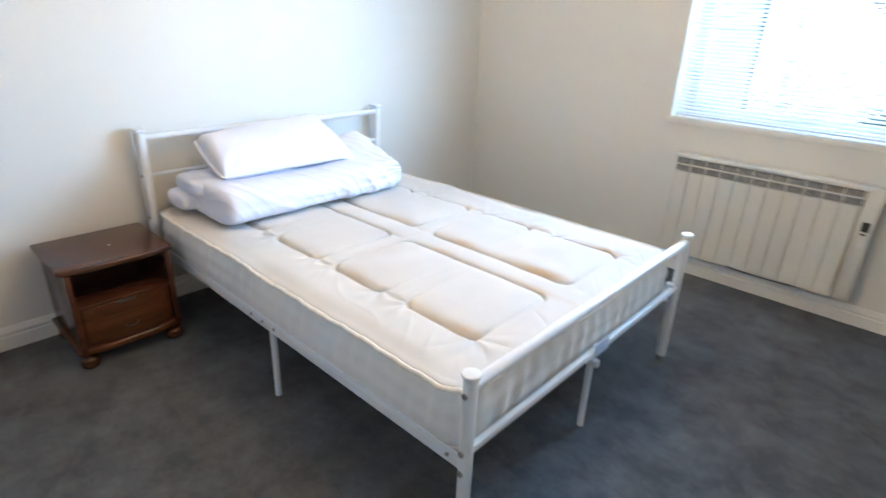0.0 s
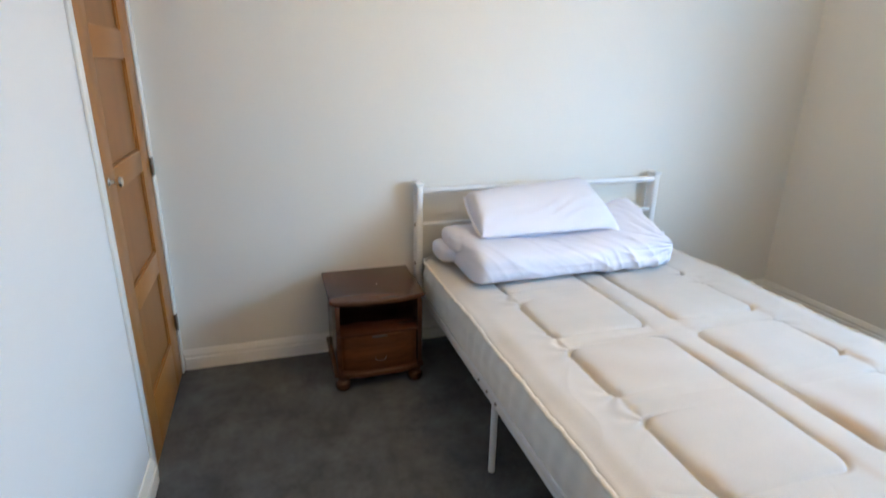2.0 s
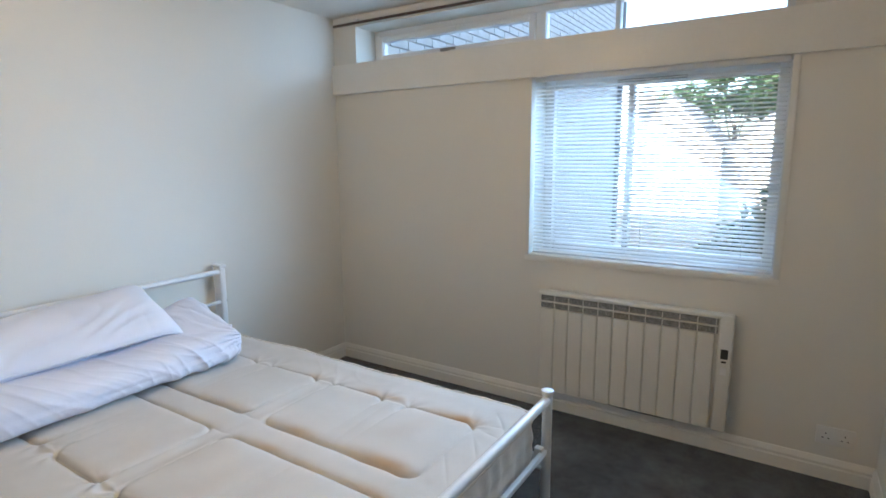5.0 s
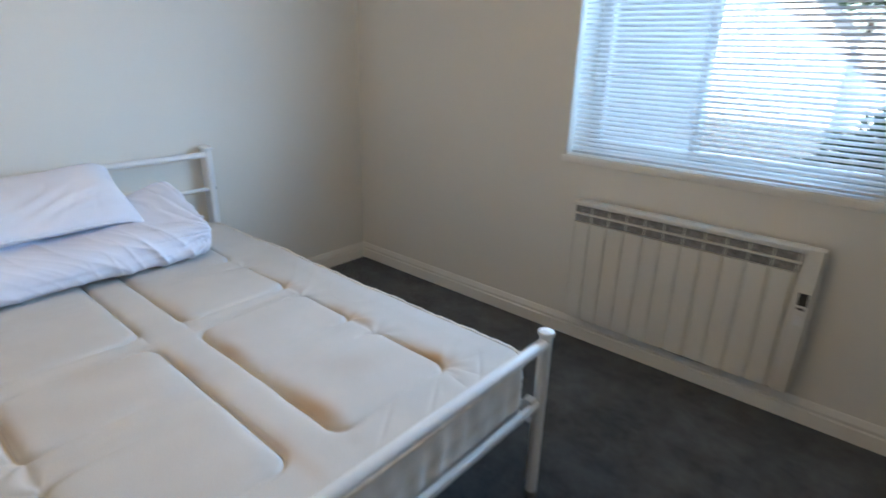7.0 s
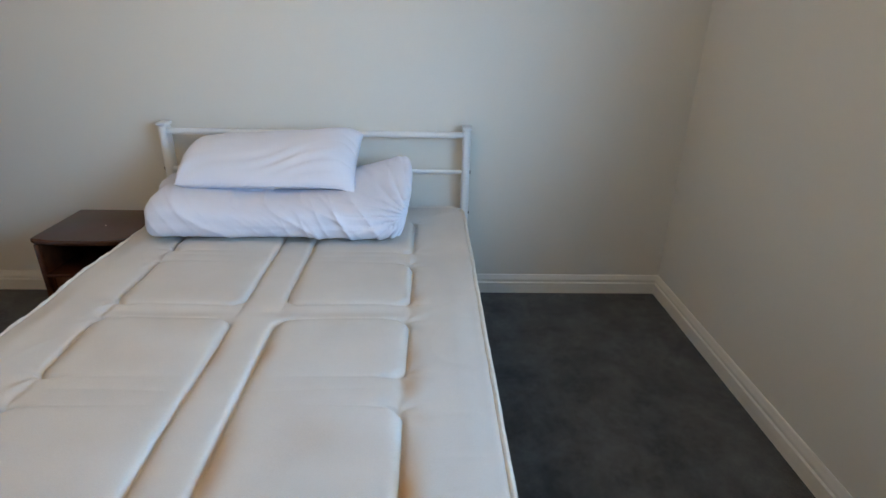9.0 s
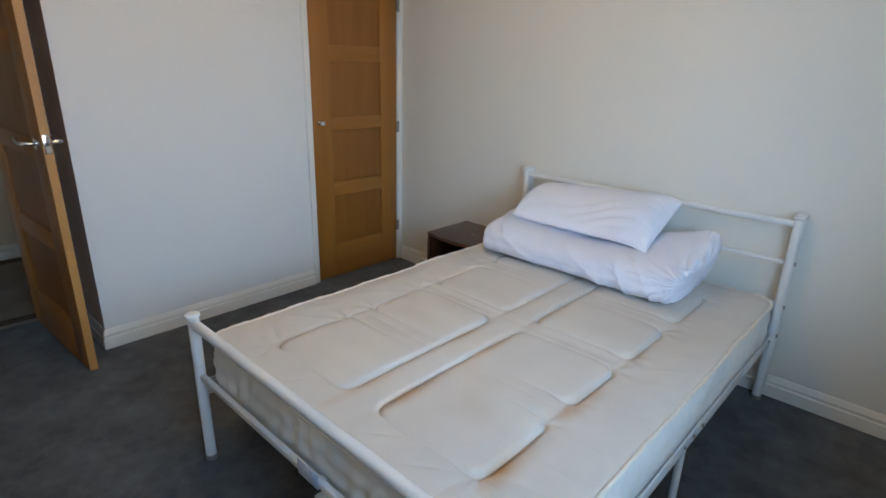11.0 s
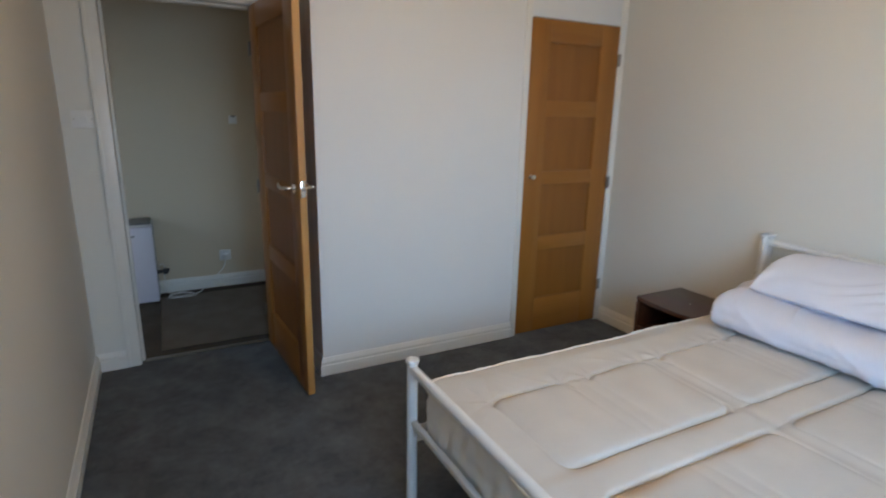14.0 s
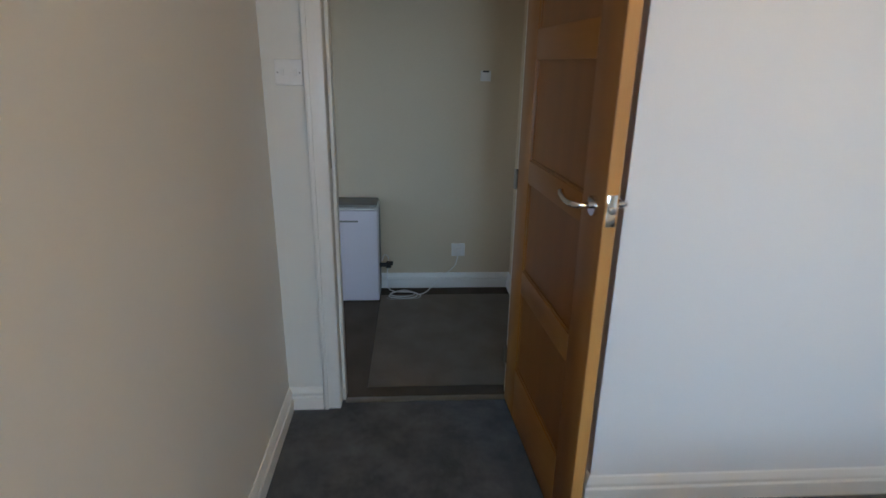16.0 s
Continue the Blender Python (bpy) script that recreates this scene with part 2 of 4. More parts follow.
def pipe(bm, points, r, sides=8, closed=False):
    """A tube along a line of points."""
    pts = [Vector(p) for p in points]
    n, rings = len(pts), []
    for k, p in enumerate(pts):
        before, after = (pts[k - 1], pts[(k + 1) % n]) if closed else (pts[max(k - 1, 0)], pts[min(k + 1, n - 1)])
        way = (after - before).normalized()
        side = way.cross(Vector((0, 0, 1)))
        side = (side if side.length > 0.05 else way.cross(Vector((1, 0, 0)))).normalized()
        up = side.cross(way)
        rings.append([bm.verts.new(p + r * (math.cos(2 * math.pi * j / sides) * side + math.sin(2 * math.pi * j / sides) * up)) for j in range(sides)])
    for k in range(n if closed else n - 1):
        a, b = rings[k], rings[(k + 1) % n]
        for j in range(sides):
            bm.faces.new((a[j], a[(j + 1) % sides], b[(j + 1) % sides], b[j]))
    if not closed:
        bm.faces.new(rings[0])
        bm.faces.new(rings[-1][::-1])
    bmesh.ops.recalc_face_normals(bm, faces=bm.faces)
    return bm


def curve_through(points, steps=8):
    """Points on a smooth line through the given ones."""
    p = [Vector(q) for q in points]
    p = [2 * p[0] - p[1], *p, 2 * p[-1] - p[-2]]
    out = []
    for a, b, c, d in zip(p, p[1:], p[2:], p[3:]):
        for k in range(steps):
            t = k / steps
            out.append(0.5 * (2 * b + (c - a) * t + (2 * a - 5 * b + 4 * c - d) * t * t + (3 * b - a - 3 * c + d) * t ** 3))
    return out + [p[-2]]


def sheet(bm, grid):
    """Faces over a rectangular array of points."""
    rows = [[bm.verts.new(p) for p in row] for row in grid]
    for a, b in zip(rows, rows[1:]):
        for j in range(len(a) - 1):
            bm.faces.new((a[j], a[j + 1], b[j + 1], b[j]))
    return rows


def mesh_of(name, bm, mat, crease=38):
    bm.normal_update()
    for f in bm.faces:
        f.smooth = True
    for e in bm.edges:
        e.smooth = len(e.link_faces) == 2 and e.calc_face_angle(0) < radians(crease)
    me = bpy.data.meshes.new(name)
    bm.to_mesh(me)
    bm.free()
    me.materials.append(mat)
    return me


def part(name, bm, mat, parent=None, label="", crease=38):
    """One mesh object under a thing or under a part."""
    ob = new(name, mesh_of(name, bm, mat, crease))
    ob.parent = parent
    return tagged(ob, label)


def thing(name, label, category, at=(0, 0, 0), turn=0.0, group="", kind=""):
    ob = new(name)
    ob.matrix_world = pose(*at, 0, 0, turn)
    ob.empty_display_size = 0.1
    return tagged(ob, label, category, group, kind)


def setting(name, bm, mat, label, category):
    return tagged(part(name, bm, mat), label, category, kind="structure")


def wobble(x, y, seed, freq=1.0, waves=7):
    """A smooth uneven field, about -1 to 1."""
    rng = np.random.RandomState(seed)
    total = np.zeros_like(np.asarray(x, float) + np.asarray(y, float))
    for _ in range(waves):
        a, f, ph = rng.uniform(0, 2 * math.pi), freq * rng.uniform(0.5, 1.6), rng.uniform(0, 2 * math.pi)
        total += np.sin((x * math.cos(a) + y * math.sin(a)) * f * 2 * math.pi + ph)
    return total / math.sqrt(waves) / 1.4


def slab(bm, axis, at, thick, u0, u1, z0, z1, openings=()):
    """An upright wall from plane at to at + thick, over u0..u1 and z0..z1, with openings (u0, u1, z0, z1) cut right through."""
    us = sorted({u0, u1, *(v for o in openings for v in o[:2])})
    zs = sorted({z0, z1, *(v for o in openings for v in o[2:])})

    def solid(i, j):
        if not (0 <= i < len(us) - 1 and 0 <= j < len(zs) - 1):
            return False
        u, z = (us[i] + us[i + 1]) / 2, (zs[j] + zs[j + 1]) / 2
        return not any(o[0] < u < o[1] and o[2] < z < o[3] for o in openings)

    made = {}

    def vert(i, j, k):
        if (i, j, k) not in made:
            d = at + k * thick
            made[i, j, k] = bm.verts.new((us[i], d, zs[j]) if axis == "y" else (d, us[i], zs[j]))
        return made[i, j, k]

    for i in range(len(us) - 1):
        for j in range(len(zs) - 1):
            if solid(i, j):
                for k in (0, 1):
                    bm.faces.new([vert(i, j, k), vert(i + 1, j, k), vert(i + 1, j + 1, k), vert(i, j + 1, k)])
                for (di, dj), (p, q) in {(-1, 0): ((i, j), (i, j + 1)), (1, 0): ((i + 1, j), (i + 1, j + 1)), (0, -1): ((i, j), (i + 1, j)), (0, 1): ((i, j + 1), (i + 1, j + 1))}.items():
                    if not solid(i + di, j + dj):
                        bm.faces.new([vert(*p, 0), vert(*q, 0), vert(*q, 1), vert(*p, 1)])
    bmesh.ops.recalc_face_normals(bm, faces=bm.faces)
    return bm


SKIRT = [(0, 0), (0.018, 0), (0.018, 0.058), (0.0125, 0.063), (0.0125, 0.072), (0.0145, 0.076), (0.0125, 0.084), (0.008, 0.092), (0.007, 0.098), (0.004, 0.102), (0, 0.102)]


def skirting(bm, a, b, out, cut_a=0.0, cut_b=0.0):
    """A moulded skirting board from a to b (x, y), standing out along out; cuts lengthen (or shorten) each end by that share of the depth, for mitres."""
    a, b, out = Vector((*a, 0)), Vector((*b, 0)), Vector((*out, 0))
    way = (b - a).normalized()
    ends = []
    for p, s in ((a, -cut_a), (b, cut_b)):
        ends.append([bm.verts.new(p + out * d + way * s * d + Vector((0, 0, h))) for d, h in SKIRT])
    n = len(SKIRT)
    for k in range(n):
        bm.faces.new((ends[0][k], ends[0][(k + 1) % n], ends[1][(k + 1) % n], ends[1][k]))
    bm.faces.new(ends[0])
    bm.faces.new(ends[1][::-1])
    bmesh.ops.recalc_face_normals(bm, faces=bm.faces)
    return bm


# ---- the plan, in metres ----
XH, XR, YW = -2.62, 0.53, 3.30          # headboard wall, opposite wall, window wall
YC, XC, YE = -0.28, -0.583, -0.85        # cupboard front, cupboard end, entry wall
H = 2.40                                # ceiling
YB, XHL, XHR = -2.17, -0.645, 1.50      # hall: back, one side, other side
WIN = (-1.145, 0.07, 0.905, 1.905)      # main window opening
CLER = (-2.42, 0.06, 2.085, 2.325)      # high strip window opening
CUP = (-2.575, -1.875, 0.0, 1.99)       # cupboard door opening
ENT = (-0.425, 0.315, 0.0, 1.985)        # entry door opening

# ---- large structure ----
setting("wall_headboard", slab(bmesh.new(), "x", XH, -0.15, -0.95, 3.58, 0, H), WALL, "cream painted plaster wall behind the bed", "wall")
setting("wall_window", slab(bmesh.new(), "y", YW, 0.28, XH, XR, 0, H, (WIN, CLER)), WALL, "cream painted outer wall with two windows", "wall")
setting("wall_right", slab(bmesh.new(), "x", XR, 0.15, -0.95, 3.58, 0, H), WALL, "plain cream painted side wall", "wall")
setting("wall_cupboard", slab(bmesh.new(), "y", YC, -0.10, XH, XC, 0, H, (CUP,)), WALL_WHITE, "white painted front wall of the built-in cupboard", "wall")
setting("wall_cupboard_end", slab(bmesh.new(), "x", XC, -0.10, YE, YC - 0.10, 0, H), WALL, "painted end wall of the built-in cupboard", "wall")
# unseen; added to close the cupboard against light leaks
setting("wall_cupboard_back", slab(bmesh.new(), "y", YE, -0.10, XH, XC, 0, H), WALL, "plain painted back wall inside the cupboard", "wall")
setting("wall_entry", slab(bmesh.new(), "y", YE, -0.10, XC, XR, 0, H, (ENT,)), WALL, "cream painted wall with the entry doorway", "wall")
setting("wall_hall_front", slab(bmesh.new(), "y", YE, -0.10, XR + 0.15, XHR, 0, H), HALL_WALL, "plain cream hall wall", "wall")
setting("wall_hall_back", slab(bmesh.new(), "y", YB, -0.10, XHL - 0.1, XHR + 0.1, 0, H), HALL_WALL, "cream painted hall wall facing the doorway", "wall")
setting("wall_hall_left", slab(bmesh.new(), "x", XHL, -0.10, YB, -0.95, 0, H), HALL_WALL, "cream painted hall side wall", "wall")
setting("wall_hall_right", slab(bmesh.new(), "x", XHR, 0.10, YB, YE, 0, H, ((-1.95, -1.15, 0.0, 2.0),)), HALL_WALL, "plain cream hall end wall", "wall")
setting("floor", box(bmesh.new(), XH - 0.15, XR + 0.15, -0.895, YW + 0.28, -0.12, 0.0), CARPET, "worn dark grey cut-pile bedroom carpet", "carpet")
setting("floor_hall", box(bmesh.new(), XHL - 0.1, XHR + 0.1, YB - 0.1, -0.895, -0.12, 0.0), HALL_CARPET, "dull brown hall carpet", "carpet")
setting("ceiling", box(bmesh.new(), XH - 0.2, XHR + 0.2, YB - 0.2, YW + 0.33, H, H + 0.12), CEIL, "flat white painted ceiling", "ceiling")

# unseen block added over the room to keep sun off the yard
setting("wall_sun_shade", box(bmesh.new(), XH - 0.2, XHR + 0.2, YB - 0.2, YW + 0.28, H + 0.12, 6.2), MORTAR, "unseen plain block over the room that shades the yard", "wall")

# boxed beam between the two windows; its top is the sill of the high window
setting("trim_beam", box(bmesh.new(), XH, XR, YW - 0.028, YW, 1.895, 2.088, 0.003), GLOSS, "painted boxed board running under the high window", "trim")
bm = bmesh.new()
for x0, x1, z0, z1 in ((WIN[0] - 0.022, WIN[1] + 0.028, 0.876, WIN[2]), (WIN[1], WIN[1] + 0.028, WIN[2], 1.895)):
    box(bm, x0, x1, YW - 0.008, YW, z0, z1, 0.002)
setting("trim_window", bm, GLOSS, "narrow white lining round the window opening", "trim")

boards = {
    "baseboard_headboard": ((XH, YC), (XH, YW), (1, 0), -1, -1),
    "baseboard_window": ((XH, YW), (XR, YW), (0, -1), -1, -1),
    "baseboard_right": ((XR, YW), (XR, YE), (-1, 0), -1, -1),
    "baseboard_cupboard": ((-1.835, YC), (XC, YC), (0, 1), 0, 1),
    "baseboard_cupboard_end": ((XC, YC), (XC, YE), (1, 0), 1, -1),
    "baseboard_entry": ((XR, YE), (0.387, YE), (0, 1), -1, 0),
    "baseboard_hall": ((XHL, YB), (XHR, YB), (0, 1), -1, -1),
    "baseboard_hall_side": ((XHL, -0.95), (XHL, YB), (1, 0), 0, -1),
}
for name, (a, b, out, ca, cb) in boards.items():
    setting(name, skirting(bmesh.new(), a, b, out, ca, cb), GLOSS, "white gloss moulded skirting board", "skirting board")

# cupboard door lining: one upright runs from floor to ceiling, a narrow one by the headboard wall
bm = bmesh.new()
box(bm, CUP[1], -1.835, YC, YC + 0.010, 0, H, 0.003)
box(bm, XH, CUP[0], YC, YC + 0.010, 0, H, 0.003)
box(bm, CUP[0], CUP[1], YC - 0.10, YC - 0.055, CUP[3] - 0.012, CUP[3])
setting("trim_cupboard", bm, GLOSS, "white painted door lining running up to the ceiling", "trim")

# entry door lining and architrave
bm = bmesh.new()
for s, x in ((1, ENT[1]), (-1, ENT[0])):
    box(bm, x, x + s * 0.068, YE, YE + 0.014, 0, ENT[3] + 0.068, 0.004)
    box(bm, x + s * 0.050, x + s * 0.068, YE + 0.014, YE + 0.022, 0, ENT[3] + 0.068, 0.003)
    box(bm, x - s * 0.003, x - s * 0.016, YE - 0.10, YE - 0.045, 0, ENT[3] - 0.003, 0.002)
box(bm, ENT[0], ENT[1], YE, YE + 0.014, ENT[3], ENT[3] + 0.068, 0.004)
box(bm, ENT[0], ENT[1], YE - 0.10, YE - 0.045, ENT[3] - 0.016, ENT[3] - 0.003, 0.002)
setting("trim_entry", bm, GLOSS, "white moulded architrave round the entry doorway", "trim")
bm = bmesh.new()
lathe_profile = [(-0.018, 0.0), (-0.018, 0.003), (-0.006, 0.006), (0.006, 0.006), (0.018, 0.003), (0.018, 0.0)]
rows = [[(x, -0.893 + d, 0.001 + h) for d, h in lathe_profile] for x in (ENT[0] + 0.016, ENT[1] - 0.016)]
sheet(bm, rows)
setting("trim_threshold", bm, STEEL, "metal carpet strip across the doorway", "threshold strip")


# ---- windows ----
def pane(name, x0, x1, z0, z1, y, parent):
    ob = part(name, box(bmesh.new(), x0, x1, y - 0.002, y + 0.002, z0, z1), GLASS, parent)
    ob.visible_shadow = False
    return ob


def bars(rects, y0, y1, bevel=0.006):
    bm = bmesh.new()
    for x0, x1, z0, z1 in rects:
        box(bm, x0, x1, y0, y1, z0, z1, bevel)
    return bm


def ring(x0, x1, z0, z1, w):
    return [(x0, x0 + w, z0, z1), (x1 - w, x1, z0, z1), (x0 + w, x1 - w, z0, z0 + w), (x0 + w, x1 - w, z1 - w, z1)]


window_main = thing("window_1", "white plastic two-light window behind a blind", "window", (0, 0, 0), kind="structure")
part("window_frame", bars(ring(WIN[0], WIN[1], WIN[2], WIN[3], 0.055) + [(-0.672, -0.642, WIN[2] + 0.055, WIN[3] - 0.055)], 3.50, 3.565), PVC, window_main)
pane("pane", -1.09, -0.672, WIN[2] + 0.055, WIN[3] - 0.055, 3.53, window_main)
pane("pane", -0.642, WIN[1] - 0.055, WIN[2] + 0.055, WIN[3] - 0.055, 3.53, window_main)
part("trickle_vent", box(bmesh.new(), -0.73, -0.38, 3.488, 3.500, 1.858, 1.872, 0.003), DARK, window_main, "dark slotted vent strip")
part("window_sill", box(bmesh.new(), WIN[0], WIN[1], YW - 0.006, 3.50, WIN[2] - 0.012, WIN[2] + 0.006, 0.003), GLOSS, window_main)

# unseen door, added to give the hall's fill lamp an opening
end_door = thing("door_3_added", "unseen white glazed door added at the hall's end for the fill lamp", "door", (0, 0, 0), kind="structure")
bm = bmesh.new()
for y0, y1, z0, z1 in ((-1.945, -1.855, 0.004, 1.995), (-1.245, -1.155, 0.004, 1.995), (-1.855, -1.245, 0.004, 0.25), (-1.855, -1.245, 1.90, 1.995)):
    box(bm, XHR + 0.03, XHR + 0.07, y0, y1, z0, z1, 0.004)
part("door_frame", bm, PVC, end_door)
part("pane", box(bmesh.new(), XHR + 0.048, XHR + 0.052, -1.855, -1.245, 0.25, 1.90), GLASS, end_door).visible_shadow = False

window_high = thing("window_2", "white plastic high strip window under the ceiling", "window", kind="structure")
part("window_frame", bars(ring(CLER[0], CLER[1], CLER[2], CLER[3], 0.04) + [(-1.215, -1.155, CLER[2] + 0.04, CLER[3] - 0.04)], 3.50, 3.565), PVC, window_high)
part("casement", bars(ring(CLER[0] + 0.042, -1.217, CLER[2] + 0.042, CLER[3] - 0.042, 0.035), 3.485, 3.545, 0.004), PVC, window_high)
pane("pane", CLER[0] + 0.077, -1.252, CLER[2] + 0.077, CLER[3] - 0.077, 3.52, window_high)
pane("pane", -1.155, -0.76, CLER[2] + 0.04, CLER[3] - 0.04, 3.53, window_high)
part("glazing_bar", bars([(-0.76, -0.735, CLER[2] + 0.04, CLER[3] - 0.04)], 3.505, 3.56, 0.003), PVC, window_high)
pane("pane", -0.735, CLER[1] - 0.04, CLER[2] + 0.04, CLER[3] - 0.04, 3.53, window_high)
part("window_handle", box(box(bmesh.new(), -1.86, -1.80, 3.47, 3.485, CLER[2] + 0.05, CLER[2] + 0.07, 0.003), -1.85, -1.74, 3.455, 3.468, CLER[2] + 0.052, CLER[2] + 0.066, 0.003), STEEL, window_high, "small grey metal handle")


def venetian_blind(x0, x1, z0, z1, y, pitch=0.0205, width=0.025, tilt=25.0):
    """Thin curved slats on ladder cords between a head rail and a bottom rail."""
    b = thing("venetian_blind", "half-open white venetian blind of thin metal slats", "blind", ((x0 + x1) / 2, y, z0))
    hx, high = (x1 - x0) / 2, z1 - z0
    part("head_rail", box(bmesh.new(), -hx, hx, -0.014, 0.014, high - 0.026, high, 0.002), ENAMEL, b)
    part("bottom_rail", box(bmesh.new(), -hx, hx, -0.012, 0.012, 0.0, 0.012, 0.003), ENAMEL, b)
    bm = bmesh.new()
    rows = []
    for x in (-hx, hx):
        row = []
        for k in range(6):
            s = -1 + 2 * k / 5
            d, h = s * width / 2, 0.0022 * (1 - s * s)
            c, sn = math.cos(radians(tilt)), math.sin(radians(tilt))
            row.append((x, d * c - h * sn, d * sn + h * c))
        rows.append(row)
    sheet(bm, rows)
    slat = mesh_of("slat", bm, SLAT, 60)
    n = int((high - 0.05) / pitch)
    for k in range(n):
        ob = new("slat", slat)
        ob.parent = b
        ob.location = (0.0006 * math.sin(k * 2.3), 0, 0.026 + k * pitch)
        ob.rotation_euler = (radians(1.6 * math.sin(k * 1.7 + 0.4 * k * k)), radians(0.06 * math.sin(k * 0.9)), 0)
    for x in (-0.78 * hx, 0.0, 0.78 * hx):
        bm = bmesh.new()
        for d in (-0.0125, 0.0125):
            rod(bm, (x, d, 0.012), (x, d, high - 0.026), 0.0008, 6)
        part("ladder_cord", bm, PVC, b)
    return b


venetian_blind(WIN[0] + 0.012, WIN[1] - 0.008, WIN[2] + 0.012, 1.897, YW + 0.036)

# curtain track over the high window
track = thing("curtain_track", "curtain track on a painted batten, without curtains, dark rails for its shadow gap", "curtain track", (XH, YW, 2.32))
part("batten", box(bmesh.new(), 0.02, XR - XH - 0.02, -0.022, 0.0, 0.022, 0.066, 0.003), GLOSS, track, "cream painted batten")
# dark rails put in where the track's shadow gap shows
part("rail", box(bmesh.new(), 0.03, 1.50, -0.034, -0.022, 0.012, 0.028, 0.003), BRONZE, track)
part("rail", box(bmesh.new(), 1.46, XR - XH - 0.03, -0.048, -0.035, 0.012, 0.028, 0.003), BRONZE, track)
for x in (0.25, 0.75, 1.25, 1.48, 1.95, 2.45, 2.95):
    part("bracket", box(bmesh.new(), x - 0.008, x + 0.008, -0.05, -0.020, 0.026, 0.040, 0.002), PLASTIC, track)


# ---- doors ----
PANELS = ((0.235, 0.575), (0.665, 1.005), (1.085, 1.425), (1.52, 1.86))


def panel_door(d, wide, high, thick, stile):
    """A four-panel oak door leaf in its own frame: x along the leaf from the hinge, y through it, z up."""
    z0 = 0.008
    body = bmesh.new()
    box(body, 0, stile, 0, thick, z0, high, 0.0015)
    box(body, wide - stile, wide, 0, thick, z0, high, 0.0015)
    part("stile", body, OAK, d)
    edges = [z0, *(v for p in PANELS for v in p), high]
    for a, b in zip(edges[::2], edges[1::2]):
        part("rail", box(bmesh.new(), stile, wide - stile, 0, thick, a, b, 0.0015), OAK_X, d)
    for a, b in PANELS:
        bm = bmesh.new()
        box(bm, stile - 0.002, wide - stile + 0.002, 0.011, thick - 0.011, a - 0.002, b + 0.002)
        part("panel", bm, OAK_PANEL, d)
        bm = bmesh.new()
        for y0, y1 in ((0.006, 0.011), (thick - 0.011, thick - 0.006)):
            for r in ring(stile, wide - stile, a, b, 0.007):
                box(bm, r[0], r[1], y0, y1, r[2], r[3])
        # beads take the darker panel tone to draw the panels' shadow lines
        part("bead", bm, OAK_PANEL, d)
    return d


def hinge(d, x, y, z, size=0.076):
    bm = bmesh.new()
    rod(bm, (x, y, z - size / 2), (x, y, z + size / 2), 0.0065, 10)
    box(bm, x - 0.014, x + 0.014, y - 0.006, y - 0.003, z - size / 2, z + size / 2)
    part("hinge", bm, STEEL, d, "grey steel butt hinge")


door_cup = thing("door_1", "closed oak veneer four-panel cupboard door", "door", (CUP[1] - 0.004, YC + 0.002, 0), 180, kind="structure")
panel_door(door_cup, CUP[1] - CUP[0] - 0.008, 1.985, 0.035, 0.142)
for z in (0.272, 0.997, 1.784):
    hinge(door_cup, CUP[1] - CUP[0] - 0.004, -0.006, z)
bm = lathe(bmesh.new(), [(0.011, 0.0), (0.013, -0.003), (0.0075, -0.008), (0.0065, -0.018), (0.013, -0.026), (0.0165, -0.033), (0.0145, -0.040), (0.005, -0.0425)], (0.052, 0, 1.058), "y", 20)
part("knob", bm, CHROME, door_cup, "small polished chrome knob")

# open entry door: hinged at the doorway's edge, swung into the room
door_ent = thing("door_2", "open oak veneer four-panel entry door", "door", (-0.398, -0.880, 0), 93.6, kind="structure")
LEAF_W = 0.803
panel_door(door_ent, LEAF_W, 1.978, 0.035, 0.142)
part("lipping", box(bmesh.new(), LEAF_W, LEAF_W + 0.002, 0.001, 0.034, 0.01, 1.976), OAK_EDGE, door_ent)
part("latch_plate", box(bmesh.new(), LEAF_W + 0.002, LEAF_W + 0.004, 0.005, 0.030, 1.035, 1.115, 0.0008), CHROME, door_ent, "chrome latch plate")
part("latch", box(bmesh.new(), LEAF_W + 0.004, LEAF_W + 0.012, 0.011, 0.024, 1.068, 1.084, 0.002), STEEL, door_ent)
for s, y in ((-1, 0.0), (1, 0.035)):
    lever = part("lever_handle", pipe(bmesh.new(), curve_through([(LEAF_W - 0.06, y + s * 0.006, 1.075), (LEAF_W - 0.06, y + s * 0.040, 1.075), (LEAF_W - 0.075, y + s * 0.052, 1.075), (LEAF_W - 0.12, y + s * 0.052, 1.072), (LEAF_W - 0.165, y + s * 0.050, 1.078), (LEAF_W - 0.185, y + s * 0.046, 1.084)]), 0.0085, 12), CHROME, door_ent, "curved chrome lever handle")
    part("rose", rod(bmesh.new(), (LEAF_W - 0.06, y, 1.075), (LEAF_W - 0.06, y + s * 0.009, 1.075), 0.026, 24), CHROME, lever)
for z in (0.22, 0.99, 1.76):
    hinge(door_ent, -0.004, -0.004, z)
strike = part("strike_plate", box(bmesh.new(), ENT[1] - 0.0045, ENT[1] - 0.003, YE - 0.042, YE - 0.016, 1.03, 1.10), STEEL)
tagged(strike, "small steel strike plate on the door lining", "strike plate", kind="structure")


# ---- fixtures ----
def plate(name, label, category, at, wide, high, turn=0.0, thick=0.009):
    p = thing(name, label, category, at, turn)
    part("faceplate", box(bmesh.new(), -wide / 2, wide / 2, -thick, 0, -high / 2, high / 2, 0.003), PLASTIC, p)
    return p


